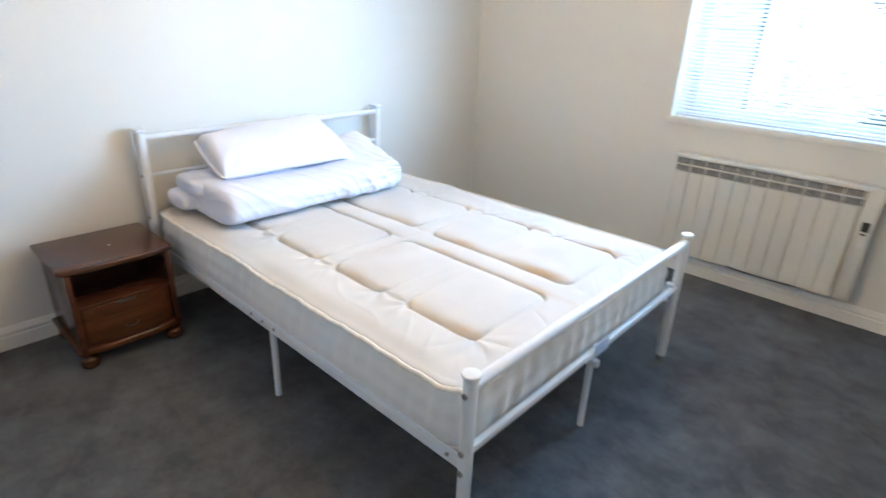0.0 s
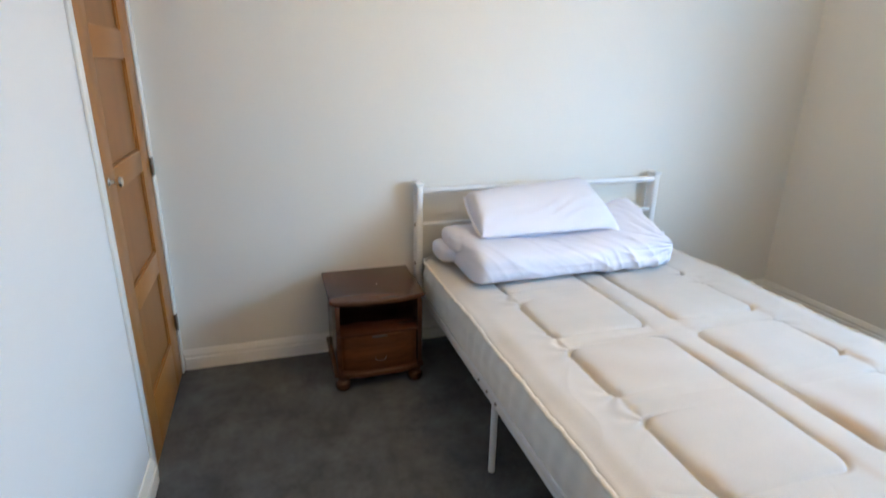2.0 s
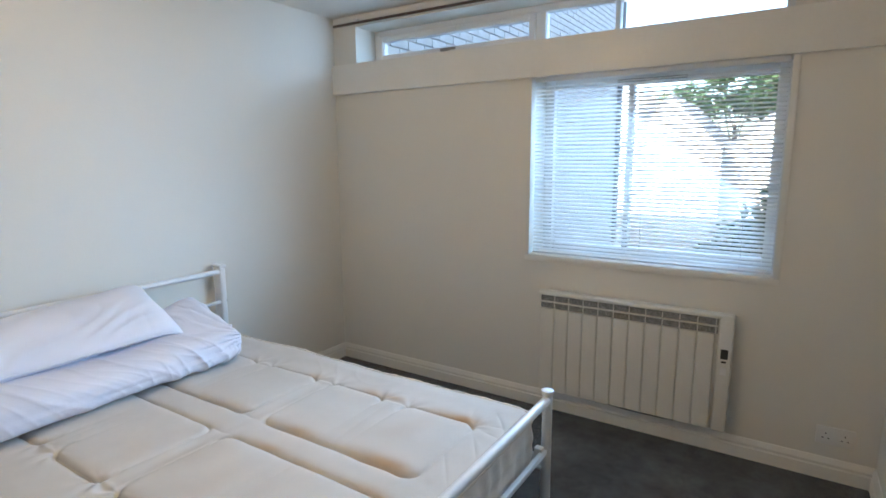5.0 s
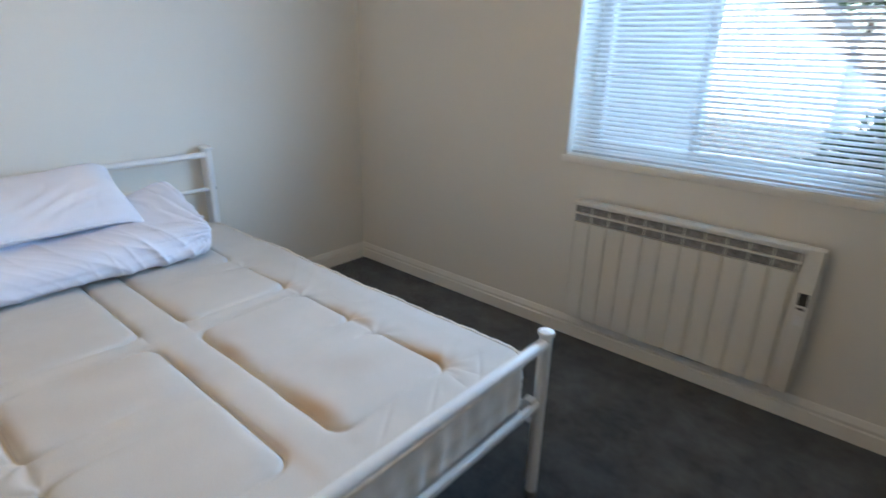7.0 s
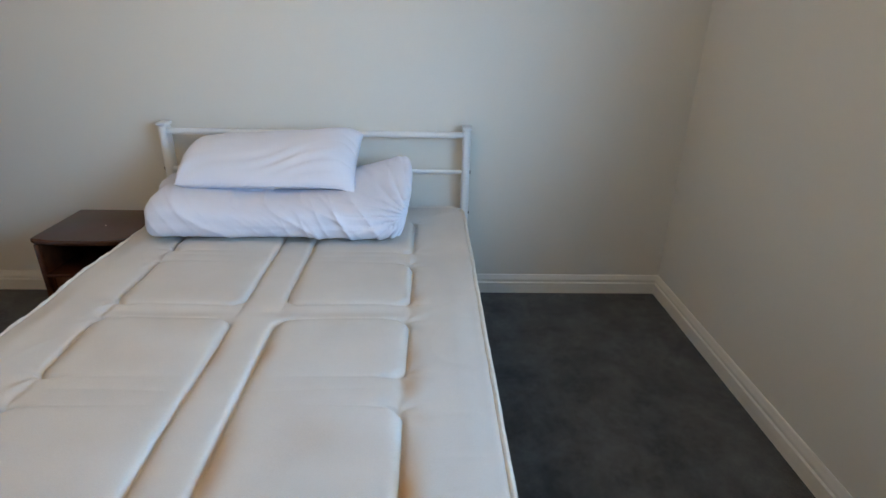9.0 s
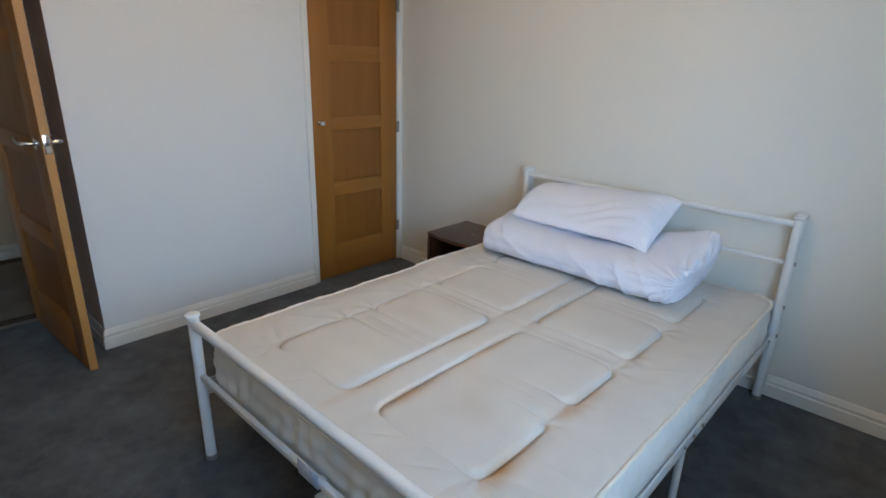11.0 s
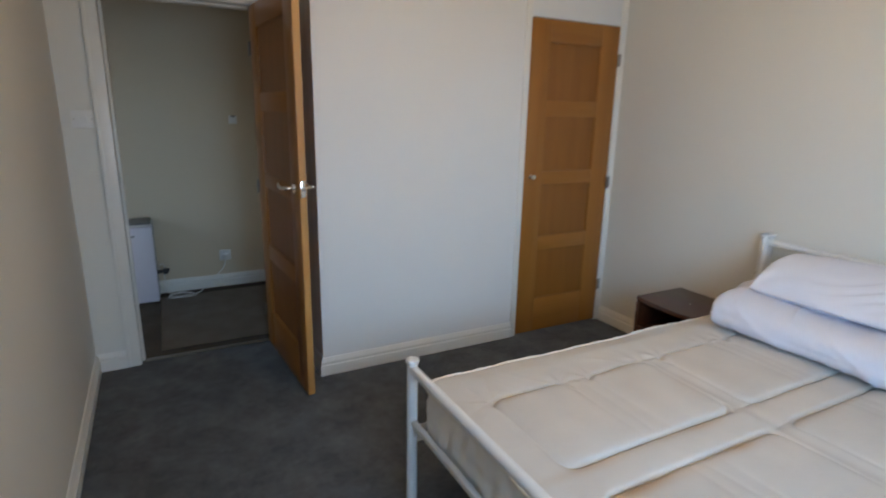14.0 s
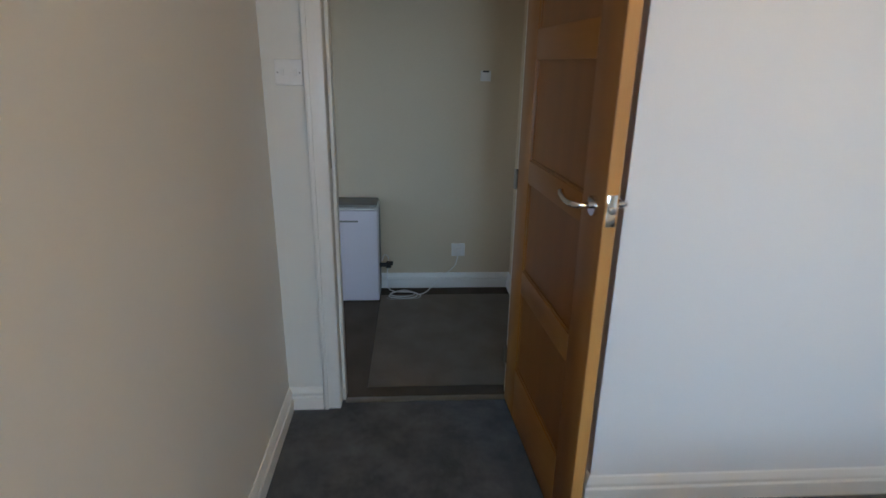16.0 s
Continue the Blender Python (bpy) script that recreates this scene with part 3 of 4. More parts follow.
sw = plate("light_switch", "white two-gang light switch beside the doorway", "light switch", (0.436, YE, 1.369), 0.096, 0.086, 180)
for x in (-0.022, 0.022):
    part("rocker", box(bmesh.new(), x - 0.006, x + 0.006, -0.013, -0.008, -0.012, 0.012, 0.002), PLASTIC, sw)
    part("screw", rod(bmesh.new(), (x * 1.7, -0.0098, 0.0), (x * 1.7, -0.0085, 0.0), 0.003, 10), STEEL, sw)
sock = plate("wall_socket", "white double socket above the skirting board", "socket", (0.372, YW, 0.210), 0.146, 0.086)
for x in (-0.036, 0.036):
    part("rocker", box(bmesh.new(), x - 0.022, x - 0.012, -0.012, -0.008, 0.012, 0.030, 0.002), PLASTIC, sock)
    for px, pz, w, h in ((0, 0.010, 0.004, 0.008), (-0.011, -0.012, 0.007, 0.004), (0.011, -0.012, 0.007, 0.004)):
        part("pin_hole", box(bmesh.new(), x + px - w / 2, x + px + w / 2, -0.0098, -0.0085, pz - h / 2, pz + h / 2), DARK, sock)
hall_sock = plate("wall_socket", "white hall socket with a plug in it", "socket", (-0.300, YB, 0.262), 0.088, 0.086, 180)
part("plug", box(bmesh.new(), -0.022, 0.022, -0.045, -0.009, -0.028, 0.018, 0.006), PLASTIC, hall_sock)
stat = plate("thermostat", "small white wall thermostat with a dark top", "thermostat", (-0.435, YB, 1.345), 0.060, 0.060, 180, 0.022)
part("dial_strip", box(bmesh.new(), -0.018, 0.018, -0.024, -0.021, 0.020, 0.030, 0.002), DARK, stat)


def electric_radiator():
    """A slim electric radiator: ribbed front, a row of vents along the top, controls at one end."""
    x0, x1, z0, z1 = -1.042, -0.062, 0.138, 0.718
    r = thing("electric_radiator", "white ribbed electric wall radiator with dusty vents", "radiator", (x0, YW, z0))
    w, h = x1 - x0, z1 - z0
    part("casing", box(bmesh.new(), 0, w, -0.060, -0.018, 0.0, h, 0.006), HEATER, r)
    part("top_cap", box(bmesh.new(), 0, w - 0.05, -0.084, -0.018, h - 0.016, h + 0.004, 0.005), HEATER, r)
    ribs, left = 11, 0.010
    step = (w - 0.075 - left) / ribs
    rib = bmesh.new()
    profile = [(0.0, -0.069), (0.0025, -0.072), (0.006, -0.078), (0.013, -0.080), (step - 0.013, -0.080), (step - 0.006, -0.078), (step - 0.0025, -0.072), (step, -0.069)]
    sheet(rib, [[(x, y, z) for x, y in profile] for z in (0.004, h - 0.094)])
    low = [rib.verts.new((x, y, 0.004)) for x, y in profile]
    rib.faces.new(low)
    top = [rib.verts.new((x, y, h - 0.094)) for x, y in profile]
    rib.faces.new(top[::-1])
    me = mesh_of("rib", rib, HEATER, 25)
    for k in range(ribs):
        ob = new("rib", me)
        ob.parent, ob.location = r, (left + k * step, 0, 0)
    part("vent_back", box(bmesh.new(), 0.010, w - 0.068, -0.0685, -0.060, h - 0.092, h - 0.020), VENT, r, "grey dusty vent")
    bm = bmesh.new()
    box(bm, 0.008, w - 0.066, -0.080, -0.066, h - 0.058, h - 0.050, 0.002)
    part("vent_bar", bm, HEATER, r)
    fin = mesh_of("vent_fin", box(bmesh.new(), -0.0024, 0.0024, -0.0705, -0.066, h - 0.092, h - 0.018, 0.001), HEATER)
    for k in range(ribs + 1):
        ob = new("vent_fin", fin)
        ob.parent, ob.location = r, (left + k * step, 0, 0)
    part("control_column", box(bmesh.new(), w - 0.060, w, -0.082, -0.030, 0.0, h + 0.006, 0.007), HEATER, r)
    part("display", box(bmesh.new(), w - 0.046, w - 0.014, -0.0845, -0.081, 0.370, 0.418, 0.002), DARK, r, "small dark display")
    part("button", box(bmesh.new(), w - 0.042, w - 0.020, -0.085, -0.081, 0.352, 0.360, 0.001), DARK, r)
    part("label_plate", box(bmesh.new(), w - 0.044, w - 0.016, -0.083, -0.0815, 0.290, 0.330, 0.001), PLASTIC, r)
    for x in (0.2, 0.75):
        part("bracket", box(bmesh.new(), x - 0.015, x + 0.015, -0.018, 0.0, 0.08, 0.46, 0.002), STEEL, r)
    cable = curve_through([(w - 0.1, -0.035, 0.004), (w - 0.2, -0.035, -0.012), (w - 0.36, -0.03, -0.024), (w - 0.55, -0.03, -0.020), (w - 0.66, -0.035, 0.002)])
    part("cable", pipe(bmesh.new(), cable, 0.0035), GREY, r, "thin grey cable sagging below")
    return r


electric_radiator()

# pendant lamp with a round shade
LAMP = (-1.07, 1.305, 2.052)
lamp = thing("pendant_lamp", "round white globe pendant lamp, switched on", "ceiling lamp", (LAMP[0], LAMP[1], H))
part("ceiling_rose", lathe(bmesh.new(), [(0.045, 0.0), (0.045, -0.008), (0.030, -0.022), (0.010, -0.026)]), PLASTIC, lamp)
part("flex", rod(bmesh.new(), (0, 0, -0.17), (0, 0, -0.02), 0.0035, 8), PLASTIC, lamp)
part("lamp_holder", rod(bmesh.new(), (0, 0, -0.19), (0, 0, -0.14), 0.020, 16), PLASTIC, lamp)
bm = bmesh.new()
bmesh.ops.create_uvsphere(bm, u_segments=48, v_segments=28, radius=0.174, matrix=Matrix.Translation((0, 0, LAMP[2] - H)))
part("shade", bm, GLOBE, lamp, "glowing white globe shade")


# ---- the bed ----
BX0, BX1, BY0, BY1 = -2.545, -0.592, 0.882, 2.250


def bed_frame():
    b = thing("bed_frame", "white tubular steel double bed frame", "bed", ((BX0 + BX1) / 2, (BY0 + BY1) / 2, 0))
    hx, hy = (BX1 - BX0) / 2, (BY1 - BY0) / 2
    cap = [(0.019, -0.004), (0.0235, 0.002), (0.025, 0.008), (0.0235, 0.013), (0.018, 0.015)]
    for name, x, top in (("head_post", -hx, 0.868), ("foot_post", hx, 0.590)):
        for y in (-hy, hy):
            stem = rod(bmesh.new(), (x, y, 0.012), (x, y, top), 0.019, 20) if x > 0 else box(bmesh.new(), x - 0.050, x + 0.020, y - 0.018, y + 0.018, 0.012, top, 0.013, 3)
            post = part(name, stem, ENAMEL, b)
            lid = lathe(bmesh.new(), cap, (x, y, top)) if x > 0 else box(bmesh.new(), x - 0.054, x + 0.024, y - 0.022, y + 0.022, top - 0.003, top + 0.013, 0.006, 3)
            part("cap", lid, ENAMEL, post)
            part("foot", rod(bmesh.new(), (x, y, 0), (x, y, 0.022), 0.0205, 20), GREY, post, "grey plastic foot")
            for z in ([0.67, 0.47, 0.33] if x < 0 else [0.545, 0.365, 0.30]):
                s = 1 if y > 0 else -1
                part("bolt", rod(bmesh.new(), (x, y + s * 0.016, z), (x, y + s * 0.0235, z), 0.0085, 10), STEEL, post)
    for z, r in ((0.842, 0.0145), (0.670, 0.0095), (0.480, 0.0095)):
        part("head_rail", rod(bmesh.new(), (-hx, -hy, z), (-hx, hy, z), r, 16), ENAMEL, b)
    part("foot_rail", rod(bmesh.new(), (hx, -hy, 0.566), (hx, hy, 0.566), 0.0175, 18), ENAMEL, b)
    part("foot_rail", box(bmesh.new(), hx - 0.010, hx + 0.010, -hy, hy, 0.350, 0.372, 0.004), ENAMEL, b)
    for y in (-hy, hy):
        s = 1 if y > 0 else -1
        bm = bmesh.new()
        box(bm, -hx + 0.01, hx - 0.01, y - 0.003, y + 0.003, 0.292, 0.338, 0.0015)
        box(bm, -hx + 0.01, hx - 0.01, min(y, y - s * 0.03), max(y, y - s * 0.03), 0.292, 0.297)
        rail = part("side_rail", bm, ENAMEL, b)
        for x in (-hx + 0.05, -0.10, -0.02, 0.06, hx - 0.06):
            part("bolt", rod(bmesh.new(), (x, y + s * 0.002, 0.317), (x, y + s * 0.008, 0.317), 0.006, 10), STEEL, rail)
        part("side_leg", rod(bmesh.new(), (0.02, y - s * 0.012, 0), (0.02, y - s * 0.012, 0.295), 0.0125, 14), ENAMEL, b)
    part("side_leg", rod(bmesh.new(), (hx - 0.03, 0.03, 0), (hx - 0.03, 0.03, 0.352), 0.0125, 14), ENAMEL, b)
    part("centre_rail", box(bmesh.new(), -hx, hx, 0.018, 0.042, 0.27, 0.294, 0.002), ENAMEL, b)
    for k in range(14):
        x = -hx + 0.09 + k * (2 * hx - 0.18) / 13
        part("slat", box(bmesh.new(), x - 0.028, x + 0.028, -hy + 0.006, hy - 0.006, 0.2975, 0.308, 0.002), OAK_EDGE, b)
    part("label_tag", box(bmesh.new(), hx + 0.010, hx + 0.012, -0.04, 0.06, 0.345, 0.395, 0.001), PAPER, b, "pale blue paper label on the rail")
    part("rail_clip", box(bmesh.new(), hx - 0.03, hx + 0.002, hy - 0.05, hy - 0.02, 0.355, 0.385, 0.004), PLASTIC, b)
    return b


bed_frame()

# the mattress: panels tufted in two rows of four, in metres about its middle
MX0, MX1, MY0, MY1, MZ0, MZ1 = -2.515, -0.625, 0.890, 2.237, 0.309, 0.510


def rounded(x, y, x0, x1, y0, y1, r):
    """Distance to a round-cornered rectangle's outline, less than zero inside, and how far the place belongs to its long sides."""
    qx, qy = np.abs(x - (x0 + x1) / 2) - (x1 - x0) / 2 + r, np.abs(y - (y0 + y1) / 2) - (y1 - y0) / 2 + r
    sd = np.hypot(np.maximum(qx, 0), np.maximum(qy, 0)) + np.minimum(np.maximum(qx, qy), 0) - r
    return sd, np.clip((qy - qx) / 0.05 * 0.5 + 0.85, 0, 1)


def crease(d, wide):
    return np.exp(-(np.abs(d) / wide) ** 1.15)


ROWS_X = ((-2.30, -1.955), (-1.865, -1.555), (-1.470, -1.185), (-1.075, -0.765))


def tufting(x, y):
    """Height of the quilted top at a place, in metres."""
    h = np.zeros_like(x)
    for y0, y1, outer in ((1.108, 1.504, -1), (1.630, 2.020, 1)):
        mid = (y0 + y1) / 2
        outside = np.clip((y - mid) * outer / 0.08 * 0.5 + 0.5, 0, 1)
        column = np.clip((0.5 * (y1 - y0) - np.abs(y - mid)) / 0.02 + 0.5, 0, 1)
        for k, (x0, x1) in enumerate(ROWS_X):
            sd, along = rounded(x, y, x0, x1, y0, y1, 0.045)
            h -= 0.0150 * outside * (0.10 + 0.90 * along) * crease(sd, 0.0058)
            h -= outside * along * np.where(sd < 0, 0.0035 * crease(sd, 0.014), (0.0065 if outer > 0 else 0.0040) * crease(sd, 0.048))
            h += np.where(sd < 0, 0.0040 * (1 - np.exp(sd / 0.022)), 0)
            for sx, px in ((-1, x0), (1, x1)):
                py = mid + outer * (0.5 * (y1 - y0) - 0.014)
                px = px - sx * 0.012
                d, a = np.hypot(x - px, y - py), np.arctan2((y - py) * outer, (x - px) * sx)
                near = np.exp(-((d - 0.045) / 0.04) ** 2) * np.clip(np.sin(a) * 2 + 0.8, 0, 1)
                h += 0.0022 * near * np.sin(a * 6.0 + k * 1.7 + sx) - 0.006 * np.exp(-(d / 0.013) ** 2)
        for x0, x1 in ((-2.30, -1.555), (-1.470, -0.765)):
            sd, along = rounded(x, y, x0, x1, y0, y1, 0.05)
            h -= 0.0125 * (1 - outside) * (0.30 + 0.70 * along) * crease(sd, 0.0058)
            h -= (1 - outside) * along * np.where(sd < 0, (0.0042 if outer > 0 else 0.0020) * crease(sd, 0.038), 0.0030 * crease(sd, 0.022))
            h += np.where(sd < 0, 0.0035 * (1 - np.exp(sd / 0.025)), 0)
        for xc in (-1.13, -1.91):
            bend = 0.008 * np.sin(y * 9.0)
            h -= 0.0018 * column * crease(x - xc - bend, 0.012)
    h -= 0.0060 * np.exp(-((x + 1.512) / 0.028) ** 2) * np.clip((2.03 - y) / 0.03, 0, 1) * np.clip((y - 1.08) / 0.03, 0, 1)
    for yc in (1.504, 1.630):
        h -= 0.004 * crease(y - yc, 0.008) * (np.abs(x + 1.5) < 0.7) * (0.6 + 0.4 * np.sin(x * 31.0))
    h += 0.0011 * wobble(x, y, 3, 5.0) + 0.0028 * wobble(x, y, 4, 1.3)
    edge = np.clip((np.abs(y - 1.566) - 0.47) / 0.08, 0, 1)
    h += 0.0060 * edge * ((1 - np.abs(np.sin(x * 13 + y * 7 + 3 * wobble(x, y, 14, 1.5)))) ** 2.5 - 0.2) * np.clip(wobble(x, y, 15, 1.2) + 0.3, 0, 1)
    for py, outer in ((1.108, -1), (2.020, 1)):
        d, a = np.hypot(x + 0.785, y - py + outer * 0.02), np.arctan2((y - py + outer * 0.02) * outer, x + 0.785)
        fan = np.exp(-((d - 0.10) / 0.045) ** 2) * np.clip(np.cos(a - 0.7) * 2.2, 0, 1)
        h += 0.0045 * fan * (np.abs(np.sin(a * 4.5 + 0.6 + 0.5 * wobble(x, y, 17, 3.0))) ** 0.7 - 0.6)
    for y0, y1, outer in ((1.108, 1.504, 1), (1.630, 2.020, -1)):
        line = y1 if outer > 0 else y0
        pinch = np.exp(-((y - line) / 0.022) ** 2) * np.clip(wobble(x, y * 0.3, 19 + outer, 2.4) + 0.2, 0, 1)
        h -= 0.0034 * pinch * np.abs(np.sin(x * 27 + 2.5 * wobble(x, y, 20, 1.2))) ** 6
    foot = np.exp(-((x + 0.70) / 0.06) ** 2)
    h -= 0.0070 * foot * (1 - np.abs(np.sin(y * 17 + (x + 0.7) * 11 + 2 * wobble(x, y, 9, 1.2)))) ** 7 * np.clip(wobble(x, y, 8, 2.0) + 0.35, 0, 1)
    return h + 0.006


# old yellow-brown stains with crease shade painted in: middle (x, y), half lengths, strength
STAIN_SHADES = (
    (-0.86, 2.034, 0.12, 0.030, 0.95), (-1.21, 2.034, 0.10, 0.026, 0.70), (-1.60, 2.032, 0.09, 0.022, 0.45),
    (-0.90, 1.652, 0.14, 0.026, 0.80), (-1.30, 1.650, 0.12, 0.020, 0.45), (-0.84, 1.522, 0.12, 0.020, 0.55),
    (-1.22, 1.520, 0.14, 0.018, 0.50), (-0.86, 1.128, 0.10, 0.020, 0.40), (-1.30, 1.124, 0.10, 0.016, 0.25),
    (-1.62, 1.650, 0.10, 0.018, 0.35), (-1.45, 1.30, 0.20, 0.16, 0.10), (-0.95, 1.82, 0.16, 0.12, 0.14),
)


def mattress():
    cx, cy = (MX0 + MX1) / 2, (MY0 + MY1) / 2
    m = thing("mattress", "bare cream double mattress, tufted and slightly stained, crease shade tinted in", "mattress", (cx, cy, MZ0))
    hx, hy, rc, edge, nx, ny = (MX1 - MX0) / 2, (MY1 - MY0) / 2, 0.085, 0.020, 560, 400

    def outline(u, v):
        """A place on a rectangle moved onto one with round corners."""
        a, b = (np.abs(u) - (hx - rc)) / rc, (np.abs(v) - (hy - rc)) / rc
        both = (a > 0) & (b > 0)
        f = np.where(both, np.maximum(a, b) / np.maximum(np.hypot(a, b), 1e-9), 1.0)
        return np.where(both, np.sign(u) * (hx - rc + a * rc * f), u), np.where(both, np.sign(v) * (hy - rc + b * rc * f), v)

    u, v = np.meshgrid(np.linspace(-hx, hx, nx), np.linspace(-hy, hy, ny), indexing="ij")
    x, y = outline(u, v)
    rim = np.minimum(hx - np.abs(u), hy - np.abs(v))
    drop = np.where(rim < edge, edge - np.sqrt(np.maximum(edge ** 2 - (edge - rim) ** 2, 0)), 0)
    fade = np.clip(rim / 0.085, 0, 1)
    fade = fade * fade * (3 - 2 * fade)
    z = (MZ1 - MZ0) + tufting(x + cx, y + cy) * fade - drop * 0.35 + 0.005 * (1 - fade) * wobble(x, y, 12, 2.2)
    verts = np.stack([x, y, z], -1).reshape(-1, 3)
    faces = [(i * ny + j, (i + 1) * ny + j, (i + 1) * ny + j + 1, i * ny + j + 1) for i in range(nx - 1) for j in range(ny - 1)]
    me = bpy.data.meshes.new("top_panel")
    me.from_pydata(verts.tolist(), [], faces)
    me.polygons.foreach_set("use_smooth", [True] * len(faces))
    # how strongly the stain and crease-shade tint shows at each point
    marks = sum(size * np.exp(-((x + cx - px) / lx) ** 2 - ((y + cy - py) / ly) ** 2) for px, py, lx, ly, size in STAIN_SHADES)
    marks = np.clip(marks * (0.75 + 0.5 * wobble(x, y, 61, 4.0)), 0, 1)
    me.attributes.new("stain_shade", "FLOAT", "POINT").data.foreach_set("value", marks.reshape(-1).astype(np.float32))
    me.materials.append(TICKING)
    top = new("top_panel", me)
    top.parent = m
    loop = [(i, 0) for i in range(nx)] + [(nx - 1, j) for j in range(1, ny)] + [(i, ny - 1) for i in range(nx - 2, -1, -1)] + [(0, j) for j in range(ny - 2, 0, -1)]
    rim_pts = [Vector((x[i, j], y[i, j], z[i, j])) for i, j in loop]
    bm = bmesh.new()
    rows, count = [], 12
    for k in range(count + 1):
        t = k / count
        row = []
        for n, p in enumerate(rim_pts):
            before, after = rim_pts[n - 1], rim_pts[(n + 1) % len(rim_pts)]
            out = Vector((after.y - before.y, before.x - after.x, 0)).normalized()
            run = n * 0.0035
            quilt = 0.0060 * math.sin(run * 36 + t * 9.4) * math.sin(run * 36 - t * 9.4 + 0.5 * math.sin(run * 7)) + 0.0015 * math.sin(run * 90 + 6 * t)
            bulge = (0.010 + quilt) * math.sin(math.pi * t) ** 0.7
            row.append(Vector((p.x, p.y, (p.z) * (1 - t) + 0.002 * t)) + out * bulge)
        row.append(row[0])
        rows.append(row)
    sheet(bm, rows)
    bmesh.ops.remove_doubles(bm, verts=bm.verts, dist=0.0004)
    part("border", bm, BORDER, m, "quilted side border", 60)
    for name, pts, dz in (("top_piping", rim_pts, 0.001), ("bottom_piping", rim_pts, None)):
        line = []
        for n, p in enumerate(pts[::2]):
            sag = 0.0015 * math.sin(n * 0.37) + 0.001 * math.sin(n * 0.91)
            line.append((p.x * 1.004, p.y * 1.006, p.z + sag if dz is not None else 0.007 + sag * 0.5))
        part(name, pipe(bmesh.new(), line, 0.0078, 8, True), PIPING, m, "rolled edge tape")
    part("base_panel", box(bmesh.new(), -hx + 0.03, hx - 0.03, -hy + 0.03, hy - 0.03, 0.001, 0.02), BORDER, m)
    return m


mattress()


def ridges(phase, sharp=1.6):
    """Rounded crests between narrow valleys, 0 to 1."""
    return 1 - (1 - np.abs(np.sin(phase * 0.5))) ** sharp


def pillow():
    back_l, back_r, front_l, front_r = (np.array(p) for p in ((-2.485, 1.100, 0.812), (-2.505, 1.785, 0.868), (-2.165, 1.068, 0.704), (-2.160, 1.785, 0.700)))
    mid = (back_l + back_r + front_l + front_r) / 4
    p = thing("pillow", "white cotton pillow leaning on the folded duvet", "pillow", tuple(mid))
    nu, nv = 140, 90
    u, v = np.meshgrid(np.linspace(-1, 1, nu), np.linspace(-1, 1, nv), indexing="ij")
    pinch = 1 - 0.05 * (1 - u ** 2) * v ** 2
    pinch_u = 1 - np.where(u > 0, 0.045, -0.025) * (1 - v ** 2) * u ** 2
    us, vs = (u * pinch_u + 1) / 2, (v * pinch + 1) / 2
    base = (back_l[None, None] * ((1 - us) * (1 - vs))[..., None] + back_r * (us * (1 - vs))[..., None] + front_l * ((1 - us) * vs)[..., None] + front_r * (us * vs)[..., None]) - mid
    normal = np.cross(front_l - back_l, back_r - back_l)
    normal = normal / np.linalg.norm(normal) * (1 if normal[2] > 0 else -1)
    full = (np.where(u < 0, np.clip(1 - np.abs(u) ** 26.0, 0, 1) ** 0.5, np.clip(1 - np.abs(u) ** 7.0, 0, 1) ** 0.5)) * np.where(v > 0, np.clip(1 - np.abs(v) ** 2.1, 0, 1) ** 0.62, np.clip(1 - np.abs(v) ** 3.0, 0, 1) ** 0.5)
    front = np.clip((v - 0.1) / 0.6, 0, 1)
    rumple = 0.008 * wobble(u * 1.3, v, 21, 0.6) + (0.0010 + 0.0035 * front) * np.sin(15 * (u + 0.7 * v) + 4 * wobble(u, v, 23, 0.6)) * np.clip(wobble(u, v, 25, 0.7) + 0.4, 0, 1.2)
    pleats = 0.011 * np.exp(-((1 - u) / 0.16) ** 2) * (ridges(v * 13 + 2.5 * wobble(u, v, 27, 1.2)) - 0.65)
    drape = 0.0010 * (ridges(9 * v + 17 * u + 5 * wobble(u, v, 29, 0.7), 2.2) - 0.8) * np.clip(0.4 + wobble(u, v, 28, 0.8), 0, 1.3)
    rumple = rumple + pleats + drape
    up = full * 0.073 + rumple * full ** 0.4
    down = -full * (0.062 + 0.014 * np.clip(-u, 0, 1)) + 0.5 * rumple * full ** 0.4
    base[..., 2] -= 0.022 * np.clip((u - 0.72) / 0.28, 0, 1) ** 2
    hang = np.clip((v - 0.72) / 0.28, 0, 1) ** 2
    base[..., 2] += hang * 0.006 * wobble(u, u * 0, 33, 0.9)
    base[..., 0] += hang * 0.008 * wobble(u, u * 0, 35, 0.7)
    bm = bmesh.new()
    sheet(bm, (base + up[..., None] * normal).tolist())
    sheet(bm, (base + down[..., None] * normal)[:, ::-1].tolist())
    tuck = np.linspace(0, 1, 9)[:, None, None]
    closing = base[0] + ((1 - tuck) * up[0][:, None] + tuck * down[0][:, None]) * normal
    closing = closing + np.sin(math.pi * tuck) * 0.012 * (back_l - back_r) / np.linalg.norm(back_l - back_r)
    sheet(bm, closing.tolist())
    bmesh.ops.remove_doubles(bm, verts=bm.verts, dist=0.0006)
    bmesh.ops.recalc_face_normals(bm, faces=bm.faces)
    part("pillowcase", bm, PILLOWCASE, p, crease=80)
    hem = []
    edge_ids = [(i, nv - 1) for i in range(0, nu, 2)]
    for i, j in edge_ids:
        hem.append(tuple(base[i, j] + normal * 0.0015 * math.sin(i * 0.7)))
    part("seam", pipe(bmesh.new(), hem, 0.0028, 6), PILLOWCASE, p)
    return p


